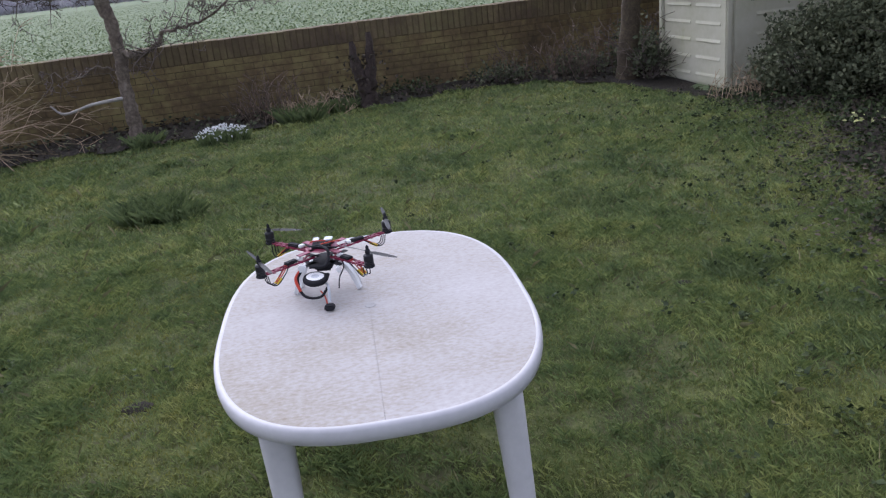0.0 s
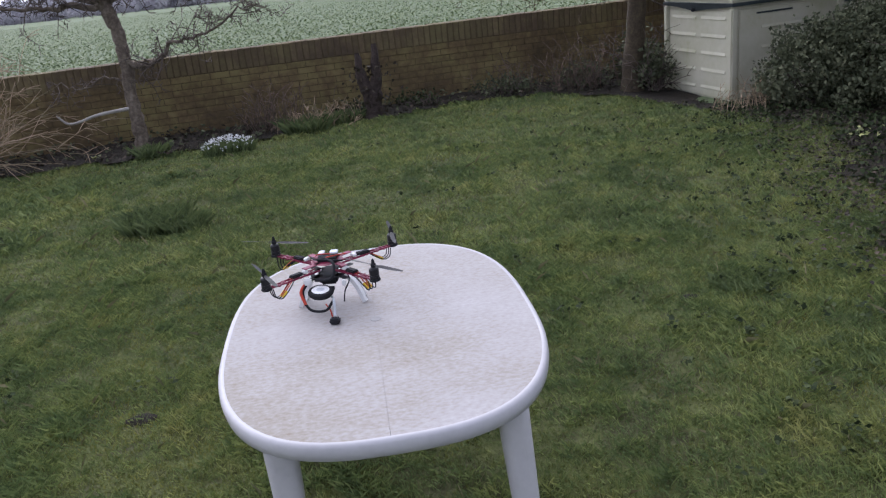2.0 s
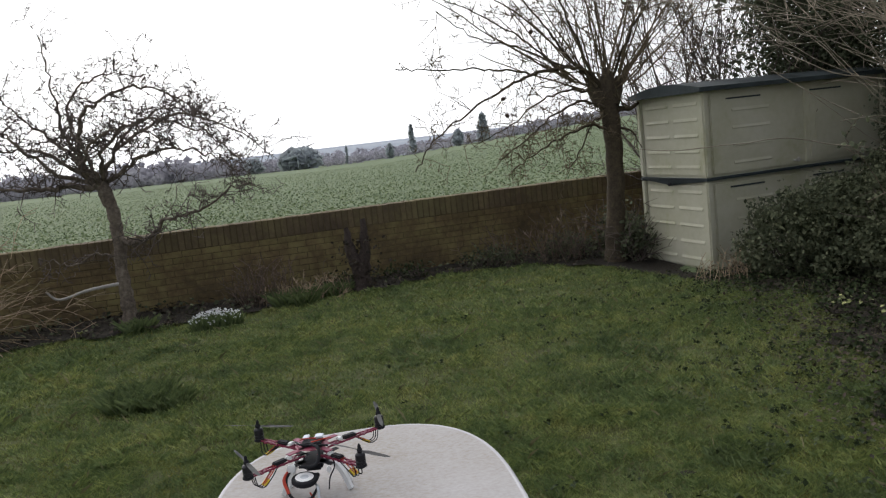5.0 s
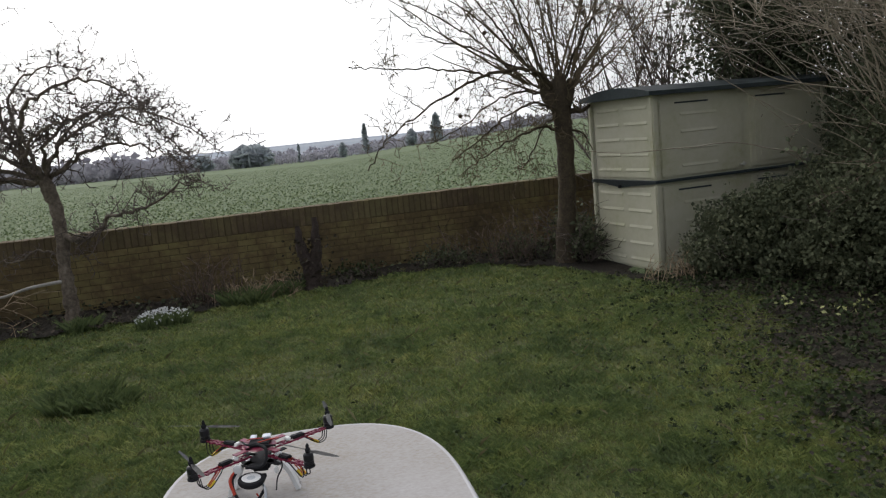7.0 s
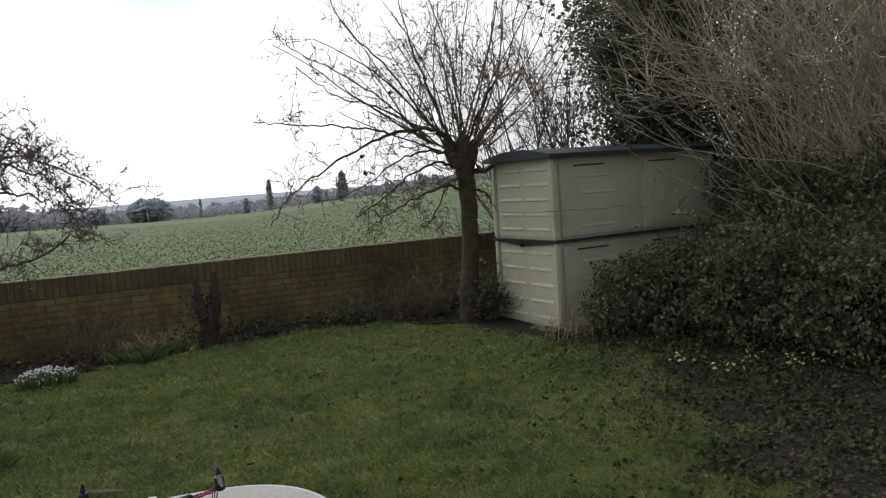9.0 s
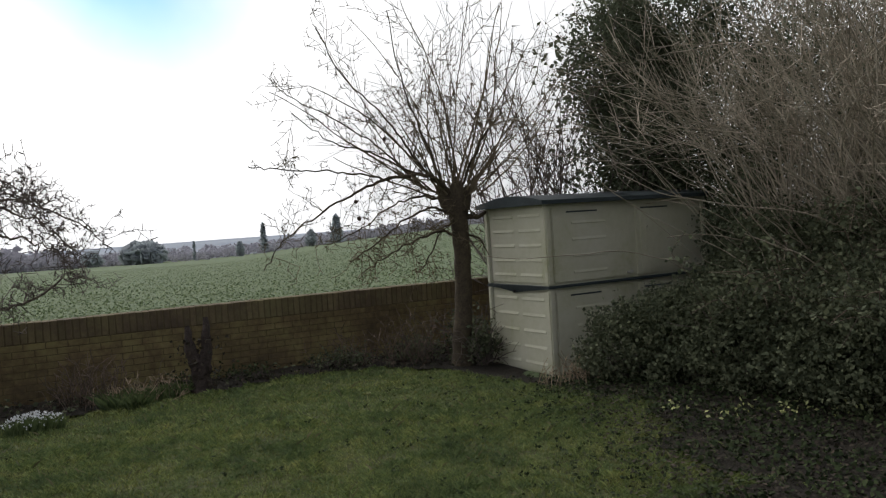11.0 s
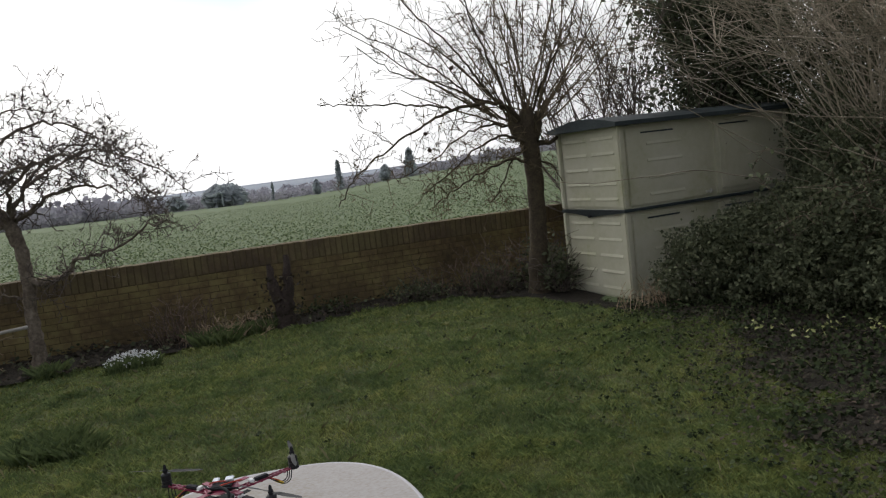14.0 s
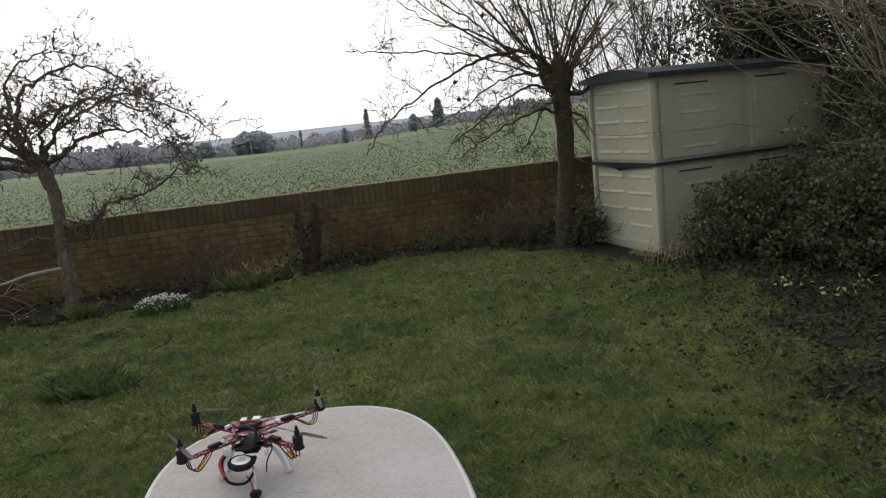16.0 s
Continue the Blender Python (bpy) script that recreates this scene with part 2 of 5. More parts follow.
M_REDWIRE = mat("red_wire", [(0.3, (0.34, 0.030, 0.015)), (0.7, (0.52, 0.060, 0.030))], 20, 120, 0.3, 0.45, 0)
M_SILVER = mat("silver_case", [(0.3, (0.40, 0.42, 0.45)), (0.7, (0.58, 0.60, 0.64))], 20, 120, 0.3, 0.4, 0, metal=0.3)
M_PROP = mat("grey_blade", [(0.3, (0.040, 0.040, 0.045)), (0.7, (0.075, 0.075, 0.080))], 20, 120, 0.3, 0.5, 0)
M_BROWN = mat("withered_fruit", [(0.3, (0.045, 0.030, 0.022)), (0.7, (0.095, 0.062, 0.042))], 30, 120, 0.3, 0.8, 0.5)


# ---- building helpers ----
def mesh_object(name, verts, faces, material, parent=None, label="", smooth=False):
    me = bpy.data.meshes.new(name)
    if isinstance(faces, np.ndarray):
        k = faces.shape[1]
        me.vertices.add(len(verts))
        me.vertices.foreach_set("co", np.asarray(verts, dtype=np.float32).ravel())
        me.loops.add(faces.size)
        me.loops.foreach_set("vertex_index", faces.astype(np.int32).ravel())
        me.polygons.add(len(faces))
        me.polygons.foreach_set("loop_start", np.arange(0, faces.size, k, dtype=np.int32))
        me.polygons.foreach_set("loop_total", np.full(len(faces), k, dtype=np.int32))
        me.update(calc_edges=True)
        me.validate()
    else:
        me.from_pydata([tuple(v) for v in verts], [], faces)
    me.materials.append(material)
    if smooth:
        me.polygons.foreach_set("use_smooth", [True] * len(me.polygons))
    ob = new(name, me)
    ob.parent = parent
    if label:
        ob["label"] = label
    return ob


def part(name, bm, material, parent, label="", smooth=False):
    """Links a bmesh as one mesh object under a thing or a part."""
    me = bpy.data.meshes.new(name)
    bmesh.ops.recalc_face_normals(bm, faces=bm.faces)
    bm.to_mesh(me)
    bm.free()
    me.materials.append(material)
    if smooth:
        me.polygons.foreach_set("use_smooth", [True] * len(me.polygons))
    ob = new(name, me)
    ob.parent = parent
    if label:
        ob["label"] = label
    return ob


def thing(name, m, label, category, group="", kind=""):
    ob = new(name)
    ob.empty_display_size = 0.1
    ob.matrix_world = m
    return tagged(ob, label, category, group, kind)


def box(bm, lo, hi, bevel=0.0, m=None):
    made = bmesh.ops.create_cube(bm, size=1.0)["verts"]
    size, mid = Vector(hi) - Vector(lo), (Vector(hi) + Vector(lo)) / 2
    for v in made:
        v.co = Vector(c * s for c, s in zip(v.co, size)) + mid
    if bevel:
        edges = list({e for v in made for e in v.link_edges})
        made = list({v for f in bmesh.ops.bevel(bm, geom=edges, offset=bevel, segments=2, affect="EDGES", clamp_overlap=True)["faces"] for v in f.verts} | {v for v in made if v.is_valid})
    if m is not None:
        bmesh.ops.transform(bm, matrix=m, verts=made)
    return made


def lathe(bm, profile, sides=20, m=None):
    """Spins (radius, height) pairs round z, closed at both ends."""
    rings = []
    for r, h in profile:
        rings.append([bm.verts.new((r * math.cos(2 * math.pi * i / sides), r * math.sin(2 * math.pi * i / sides), h)) for i in range(sides)])
    for a, b in zip(rings, rings[1:]):
        for i in range(sides):
            bm.faces.new((a[i], a[(i + 1) % sides], b[(i + 1) % sides], b[i]))
    bm.faces.new(rings[0][::-1])
    bm.faces.new(rings[-1])
    if m is not None:
        bmesh.ops.transform(bm, matrix=m, verts=[v for ring in rings for v in ring])


def smooth_line(points, per=6):
    """A Catmull-Rom line through the points."""
    p = [np.array(q, float) for q in points]
    p = [2 * p[0] - p[1]] + p + [2 * p[-1] - p[-2]]
    out = []
    for i in range(1, len(p) - 2):
        for k in range(per):
            t = k / per
            out.append(0.5 * (2 * p[i] + (p[i + 1] - p[i - 1]) * t + (2 * p[i - 1] - 5 * p[i] + 4 * p[i + 1] - p[i + 2]) * t * t + (3 * p[i] - p[i - 1] - 3 * p[i + 1] + p[i + 2]) * t ** 3))
    out.append(p[-2])
    return np.array(out)


def tubes(lines, sides=4):
    """Vertices and quads of tapered tubes: lines of (points, radii)."""
    verts, faces, base = [], [], 0
    ang = np.arange(sides) * 2 * np.pi / sides
    ca, sa = np.cos(ang), np.sin(ang)
    for pts, rad in lines:
        pts, rad = np.asarray(pts, float), np.asarray(rad, float)
        tan = np.gradient(pts, axis=0)
        tan /= np.linalg.norm(tan, axis=1, keepdims=True) + 1e-9
        ref = np.array((0.31, 0.9, 0.29)) if abs(tan[0, 1]) < 0.8 else np.array((0.9, 0.1, 0.4))
        u = np.cross(tan, ref)
        u /= np.linalg.norm(u, axis=1, keepdims=True) + 1e-9
        w = np.cross(tan, u)
        ring = pts[:, None] + rad[:, None, None] * (u[:, None] * ca[None, :, None] + w[:, None] * sa[None, :, None])
        verts.append(ring.reshape(-1, 3))
        n = len(pts)
        i = np.arange(n - 1)[:, None] * sides + base
        j, k = np.arange(sides)[None], (np.arange(sides)[None] + 1) % sides
        faces.append(np.stack([i + j, i + k, i + k + sides, i + j + sides], -1).reshape(-1, 4))
        base += n * sides
    return np.concatenate(verts), np.concatenate(faces)


def wire(points, r, per=6):
    line = smooth_line(points, per)
    return line, np.full(len(line), r)


THIN = 0.0040       # radius of the finest twigs


def sprout(rng, out, start, way, length, radius, level, wobble=0.25, lift=0.0, kids=5, spread=0.9, shrink=0.5):
    """A wavering branch with branches of its own, gathered in out."""
    n = max(4, int(length / 0.09) + 2) if level > 0 else 4
    pts, d = [np.array(start, float)], np.array(way, float)
    step = length / (n - 1)
    for _ in range(n - 1):
        d = d + rng.normal(0, wobble, 3) * 0.6 + np.array((0, 0, lift))
        d /= np.linalg.norm(d)
        pts.append(pts[-1] + d * step)
    rad = np.linspace(radius, max(radius * 0.35, THIN * 0.7), n)
    out.append((np.array(pts), rad))
    if level > 0:
        for _ in range(kids):
            i = rng.integers(1, n)
            side = rng.normal(0, 1, 3)
            along = pts[min(i + 1, n - 1)] - pts[i - 1]
            along /= np.linalg.norm(along) + 1e-9
            side -= along * side.dot(along)
            side /= np.linalg.norm(side) + 1e-9
            w = along * (1 - spread * 0.5) + side * spread
            sprout(rng, out, pts[i], w / np.linalg.norm(w), length * shrink * rng.uniform(0.5, 1.2), max(rad[i] * 0.6, THIN), level - 1, wobble, lift, kids, spread, shrink)


def leaves(rng, centres, size, flat=0.0, aspect=0.6):
    """Folded pointed leaves of two triangles at the centres, facing at random (flat: 1 lies level)."""
    n = len(centres)
    s = size * rng.uniform(0.6, 1.4, n)[:, None]
    a = rng.normal(0, 1, (n, 3))
    a[:, 2] *= 1 - flat
    a /= np.linalg.norm(a, axis=1, keepdims=True)
    up = rng.normal(0, 1, (n, 3)) * (1 - flat) + np.array((0, 0, 1.0)) * (0.4 + flat)
    b = np.cross(up, a)
    b /= np.linalg.norm(b, axis=1, keepdims=True) + 1e-9
    c = np.cross(a, b)
    v = np.stack([centres - a * s * 0.5, centres + b * s * aspect * 0.5 + c * s * 0.1, centres + a * s * 0.55, centres - b * s * aspect * 0.5 + c * s * 0.1], 1)
    i = np.arange(n)[:, None] * 4
    f = np.concatenate([i + np.array([[0, 1, 2]]), i + np.array([[0, 2, 3]])], 0)
    return v.reshape(-1, 3), f


def ground_z(x, y):
    """The garden is uneven and dips a little at the shed."""
    return -0.075 * np.exp(-((x - 2.9) ** 2 + (y - 8.9) ** 2) / 1.7) + 0.010 * np.sin(x * 2.3 + 1) * np.sin(y * 1.9) + 0.006 * np.sin(x * 7.1 + y * 3) * np.sin(y * 6.3)


def patchy(x, y, size, seed):
    """Smooth random patches of about that size, from 0 to 1."""
    table = np.random.default_rng(seed).uniform(0, 1, (64, 64))
    u, v = x / size + 500, y / size + 500
    i, j = np.floor(u).astype(int), np.floor(v).astype(int)
    s, t = u - i, v - j
    s, t = s * s * (3 - 2 * s), t * t * (3 - 2 * t)
    g = lambda a, b: table[a % 64, b % 64]
    return (g(i, j) * (1 - s) + g(i + 1, j) * s) * (1 - t) + (g(i, j + 1) * (1 - s) + g(i + 1, j + 1) * s) * t


def blades(rng, xy, height, width, lean=0.5, z=0.0, lawn=False):
    """One bent pointed blade (two triangles) at each place."""
    n = len(xy)
    h = np.asarray(height) * rng.uniform(0.5, 1.4, n)
    a = rng.uniform(0, 2 * np.pi, n)
    out = rng.uniform(0.1, 1.0, n) * lean * h
    bx, by = np.cos(a), np.sin(a)
    w = width * rng.uniform(0.7, 1.4, n) / 2
    zz = z + ground_z(xy[:, 0], xy[:, 1]) if lawn else np.full(n, z)
    p0 = np.column_stack([xy[:, 0] - by * w, xy[:, 1] + bx * w, zz])
    p1 = np.column_stack([xy[:, 0] + by * w, xy[:, 1] - bx * w, zz])
    mid = np.column_stack([xy[:, 0] + bx * out * 0.35 + by * w * 0.8, xy[:, 1] + by * out * 0.35 - bx * w * 0.8, zz + h * 0.62])
    tip = np.column_stack([xy[:, 0] + bx * out, xy[:, 1] + by * out, zz + h])
    v = np.stack([p0, p1, mid, tip], 1).reshape(-1, 3)
    i = np.arange(n)[:, None] * 4
    return v, np.concatenate([i + np.array([[0, 1, 2]]), i + np.array([[0, 2, 3]])], 0)


def gather(pieces):
    vs, fs, base = [], [], 0
    for v, f in pieces:
        vs.append(v)
        fs.append(f + base)
        base += len(v)
    return np.concatenate(vs), np.concatenate(fs)


# ---- ground: one sheet to the horizon ----
def field_height(x, y):
    """The field beyond the wall falls gently away, then rises to the far hill."""
    edge = -5.0 + 0.0745 * np.clip(x * 400 / np.maximum(y, 60), -30, 90)
    near = np.clip((y - 18) / 382, 0, 1) * edge
    hill = np.clip((y - 520) / 1000, 0, 1)
    return near + hill * hill * (3 - 2 * hill) * (2.2 - edge + 3.0 * np.sin(x * 0.0021 + 0.8) + 0.004 * x)


def ground_sheet():
    xs = np.concatenate([-np.geomspace(3000, 14, 34), np.linspace(-12, 12, 13), np.geomspace(14, 3000, 34)])
    ys = np.concatenate([-np.geomspace(2500, 10, 14), np.linspace(-8, 18, 10), np.geomspace(20, 3200, 60)])
    gx, gy = np.meshgrid(xs, ys)
    z = field_height(gx, gy) - 0.05
    v = np.column_stack([gx.ravel(), gy.ravel(), z.ravel()])
    i, j = np.meshgrid(np.arange(len(ys) - 1), np.arange(len(xs) - 1), indexing="ij")
    a = (i * len(xs) + j).ravel()
    f = np.stack([a, a + 1, a + 1 + len(xs), a + len(xs)], 1)
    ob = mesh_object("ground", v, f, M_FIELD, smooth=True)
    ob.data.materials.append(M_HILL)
    # past the field's far edge the haze-tinted hill colour takes over
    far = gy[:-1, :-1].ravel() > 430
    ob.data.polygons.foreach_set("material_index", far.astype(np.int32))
    tagged(ob, "wide green field of young winter crop with bluish haze-tinted hills beyond", "field", kind="structure")


ground_sheet()

BED_X = [-9.0, -5.0, -3.8, -2.8, -2.3, -1.6, -0.7, 0.3, 1.1, 1.85, 2.2, 2.62, 3.0, 3.3, 3.6, 4.0, 9.0]
BED_Y = [7.9, 8.05, 8.2, 8.45, 8.72, 9.2, 9.42, 9.95, 9.8, 9.33, 8.7, 7.9, 7.2, 6.4, 5.6, 4.7, -2.0]


def litter_edge(y):
    """Where the dark leaf-strewn ground beside the shrubs begins."""
    return np.interp(y, [1.0, 3.0, 4.1, 5.3, 6.5, 7.4, 7.9, 9.0], [1.9, 2.0, 2.1, 2.35, 2.6, 2.72, 2.75, 2.6])


def in_bed(x, y, ragged=0.12):
    """How far a place lies behind the lawn's edge, in the beds by the wall and beside the shrubs."""
    w = np.sin(x * 5.1) * 0.5 + np.sin(x * 11.7 + y * 3.1) * 0.5
    wall_side = y - np.interp(x, BED_X, BED_Y) + ragged * w
    side = np.where(y < 8.2, x - litter_edge(y) - 0.28 + 0.5 * (patchy(x, y, 0.45, 12) - 0.5) + 0.35 * (patchy(x, y, 0.15, 13) - 0.5), -1.0)
    return np.maximum(wall_side, side)


def lawn_sheet(name, inside, z, material, label, step):
    xs, ys = np.arange(-9, 9.01, step), np.arange(-6, 12.8, step)
    gx, gy = np.meshgrid(xs, ys)
    hz = z + ground_z(gx, gy)
    v = np.column_stack([gx.ravel(), gy.ravel(), hz.ravel()])
    i, j = np.meshgrid(np.arange(len(ys) - 1), np.arange(len(xs) - 1), indexing="ij")
    keep = inside(gx[:-1, :-1] + step / 2, gy[:-1, :-1] + step / 2).ravel()
    a = (i * len(xs) + j).ravel()[keep]
    f = np.stack([a, a + 1, a + 1 + len(xs), a + len(xs)], 1)
    return tagged(mesh_object(name, v, f, material, smooth=True), label, name.split("_")[0], kind="structure")


WALL_Y, WALL_SLOPE = 10.5, 0.30
lawn_sheet("lawn", lambda x, y: y < WALL_Y + WALL_SLOPE * x, 0.0, M_TURF, "uneven mossy green lawn of rough winter grass", 0.15)
lawn_sheet("soil_bed", lambda x, y: (in_bed(x, y) > 0) & (y < WALL_Y + WALL_SLOPE * x), 0.025, M_SOIL, "dark damp soil bed under shrubs and wall", 0.1)

# grass: the nearer, the denser
rng = np.random.default_rng(3)


def litter_share(x, y):
    """Where the fallen leaves take over from the grass beside the shrubs."""
    return np.clip((x - litter_edge(y) + 0.15) / 0.6, 0, 1)


def bareness(x, y):
    """Where the grass thins out and moss or mud shows."""
    return 0.25 * patchy(x, y, 0.5, 7) + 0.45 * patchy(x, y, 0.16, 5) + 0.30 * patchy(x, y, 0.05, 6)


def moss_field(count, lo, hi, height, width):
    xy = np.column_stack([rng.uniform(lo[0], hi[0], count), rng.uniform(lo[1], hi[1], count)])
    x, y = xy.T
    xy = xy[(bareness(x, y) > 0.42) & (in_bed(x, y) < 0.02) & (patchy(x, y, 0.11, 31) + 0.6 * patchy(x, y, 0.7, 32) > 0.55)]
    return blades(rng, xy, height, width, 1.2, lawn=True)


def grass_field(count, lo, hi, height, width, fade=0.0):
    xy = np.column_stack([rng.uniform(lo[0], hi[0], count), rng.uniform(lo[1], hi[1], count)])
    x, y = xy.T
    bare = bareness(x, y)
    keep = (in_bed(x, y) < 0.05 + 1.5 * patchy(x, y, 0.4, 23) * (y < 7.4) * (x > 1.5)) & (rng.uniform(0, 1, count) > litter_share(x, y) * 0.72) & (rng.uniform(0, 1, count) > np.clip(2.8 * (bare - 0.46), 0, 0.75))
    if fade:        # thins out towards the outer sides
        keep &= rng.uniform(0, 1, count) < np.clip((x - lo[0]) / fade, 0, 1) * np.clip((y - lo[1]) / fade, 0, 1)
    xy = xy[keep]
    x, y = xy.T
    clump = 0.30 + 0.75 * patchy(x, y, 0.35, 1) + 0.85 * patchy(x, y, 0.09, 2) ** 2
    return blades(rng, xy, height * clump, width, 1.5, lawn=True)


gv, gf = gather([grass_field(410000, (-4.0, 0.7), (3.0, 4.6), 0.026, 0.0027, 0.9), grass_field(170000, (-4.6, 4.4), (3.6, 7.4), 0.028, 0.0050), grass_field(100000, (-6.0, 7.2), (4.0, 10.2), 0.032, 0.0075), grass_field(80000, (-8.8, -5.8), (4.0, 1.5), 0.050, 0.012), grass_field(26000, (-8.8, 1.5), (-3.2, 7.4), 0.050, 0.012)])
mv, mf = gather([moss_field(190000, (-3.2, 1.2), (3.0, 4.6), 0.011, 0.0042), moss_field(90000, (-4.6, 4.4), (3.6, 9.6), 0.014, 0.0075)])
tagged(mesh_object("lawn_moss", mv, mf, M_MOSS), "yellow-green moss between the clumps of grass", "moss", kind="stuff")
dv, df = grass_field(2000, (-4.2, 1.2), (3.2, 8.8), 0.055, 0.003)
tagged(mesh_object("dry_blades", dv, df, M_DRYGRASS), "scattered straw-coloured dead grass blades in the lawn", "grass", kind="stuff")
tagged(mesh_object("lawn_grass", gv, gf, M_GRASS), "short uneven blades of green lawn grass", "grass", kind="stuff")


def grass_tuft(x, y, r, n, height, material, label, name="grass_tuft"):
    a, d = rng.uniform(0, 2 * np.pi, n), r * np.sqrt(rng.uniform(0, 1, n))
    v, f = blades(rng, np.column_stack([d * np.cos(a), d * np.sin(a)]), height, 0.0045, 1.2)
    ob = mesh_object(name, v, f, material)
    ob.location = (x, y, 0)
    return tagged(ob, label, "grass tuft", "tufts of coarse grass")


for gx_, gy_, gr_, gn_, gh_ in ((-2.34, 5.72, 0.26, 1400, 0.11), (-2.1, 5.62, 0.16, 500, 0.09), (1.3, 3.75, 0.16, 500, 0.038), (0.75, 5.1, 0.20, 600, 0.036), (-3.3, 8.35, 0.16, 350, 0.12), (-1.75, 9.0, 0.25, 700, 0.14), (-1.35, 9.3, 0.18, 400, 0.12), (1.5, 2.9, 0.20, 600, 0.036), (-1.0, 3.9, 0.16, 400, 0.034)):
    grass_tuft(gx_, gy_, gr_, gn_, gh_, M_TUFT, "dark green tuft of coarse grass on the lawn")

# low broad-leaved weeds and fallen leaves on the lawn beside the shrubs
n = 16000
xy = np.column_stack([rng.uniform(1.2, 4.6, n), rng.uniform(2.6, 8.8, n)])
keep = rng.uniform(0, 1, n) < litter_share(*(xy + (0.25, 0)).T)
xy = xy[keep]
lv, lf = leaves(rng, np.column_stack([xy, ground_z(*xy.T) + 0.035 + rng.uniform(0, 0.03, len(xy))]), 0.029, 0.7, 0.75)
tagged(mesh_object("leaf_litter", lv, lf, M_LITTER), "dark brown fallen leaves lying on the lawn edge", "fallen leaves", kind="stuff")
n = 3000
xy = np.column_stack([rng.uniform(-3.6, 4.2, n), rng.uniform(1.6, 8.8, n)])
keep = (rng.uniform(0, 1, n) < 0.04 + 0.28 * np.clip(xy[:, 0] / 2, 0, 1) + 0.7 * litter_share(*(xy + (0.9, 0)).T)) & (in_bed(*xy.T) < 2.0)
xy = np.repeat(xy, 7, axis=0) + rng.normal(0, 0.018, (7 * n, 2))
keep = np.repeat(keep, 7)
xy = xy[keep]
lv, lf = leaves(rng, np.column_stack([xy, ground_z(*xy.T) + 0.035 + rng.uniform(0, 0.03, len(xy))]), 0.025, 0.5, 0.8)
tagged(mesh_object("lawn_weeds", lv, lf, M_WEED), "low dark green broad-leaved weeds in the grass", "weeds", kind="stuff")
# creeping ivy over the dark ground beside the shrubs
n = 26000
xy = np.column_stack([rng.uniform(1.9, 5.2, n), rng.uniform(-3.0, 8.2, n)])
keep = (in_bed(*xy.T) > -0.15) & (patchy(xy[:, 0], xy[:, 1], 0.3, 17) + 0.5 * patchy(xy[:, 0], xy[:, 1], 0.1, 18) > 0.55)
xy = xy[keep]
lv, lf = leaves(rng, np.column_stack([xy, ground_z(*xy.T) + 0.03 + rng.uniform(0, 0.06, len(xy))]), 0.034, 0.3, 0.8)
tagged(mesh_object("creeping_ivy", lv, lf, M_WEED), "dark creeping ivy over the leaf-strewn ground", "ivy", kind="stuff")
# dead leaves and ground plants in the bed along the wall
n = 7000
xy = np.column_stack([rng.uniform(-6, 3.0, n), rng.uniform(7.8, 11.0, n)])
keep = (in_bed(*xy.T) > -0.1) & ((xy[:, 0] < 1.7) | (xy[:, 1] > 9.4)) & (xy[:, 1] < WALL_Y + WALL_SLOPE * xy[:, 0] - 0.05)
xy = xy[keep]
half = rng.uniform(0, 1, len(xy)) < 0.78
lv, lf = leaves(rng, np.column_stack([xy[half], ground_z(*xy[half].T) + 0.04 + rng.uniform(0, 0.05, half.sum())]), 0.05, 0.6, 0.7)
tagged(mesh_object("bed_litter", lv, lf, M_LITTER), "dead brown leaves in the bed by the wall", "fallen leaves", kind="stuff")
back = ~half
lv, lf = leaves(rng, np.column_stack([xy[back], ground_z(*xy[back].T) + 0.05 + rng.uniform(0, 0.10, back.sum())]), 0.05, 0.3, 0.7)
tagged(mesh_object("ground_ivy", lv, lf, M_IVY), "low dark ivy creeping along the wall bed", "ivy", kind="stuff")

# young crop on the field
n = 130000
d_ = 15 + 165 * rng.uniform(0, 1, n) ** 1.7
a_ = rng.uniform(radians(-36), radians(20), n)
px_, py_ = d_ * np.sin(a_), d_ * np.cos(a_)
keep = py_ > WALL_Y + WALL_SLOPE * px_ + 1.0
px_, py_ = px_[keep], py_[keep]
cv, cf = leaves(rng, np.column_stack([px_, py_, field_height(px_, py_) + 0.01]), 0.085, 0.6, 0.7)
tagged(mesh_object("field_crop", cv, cf, M_CROP), "rows of small pale green crop plants", "crop", kind="stuff")


# ---- far woods and single trees on the horizon ----
def crown_cloud(rng, n, size, shape):
    """Small slivers of foliage filling shape(u, v) -> radius and height."""
    u, a, rr = rng.uniform(0, 1, n), rng.uniform(0, 2 * np.pi, n), np.sqrt(rng.uniform(0.05, 1, n))
    r, h = shape(u)
    c = np.column_stack([r * rr * np.cos(a), r * rr * np.sin(a), h])
    return leaves(rng, c, size, 0.1, 0.8)


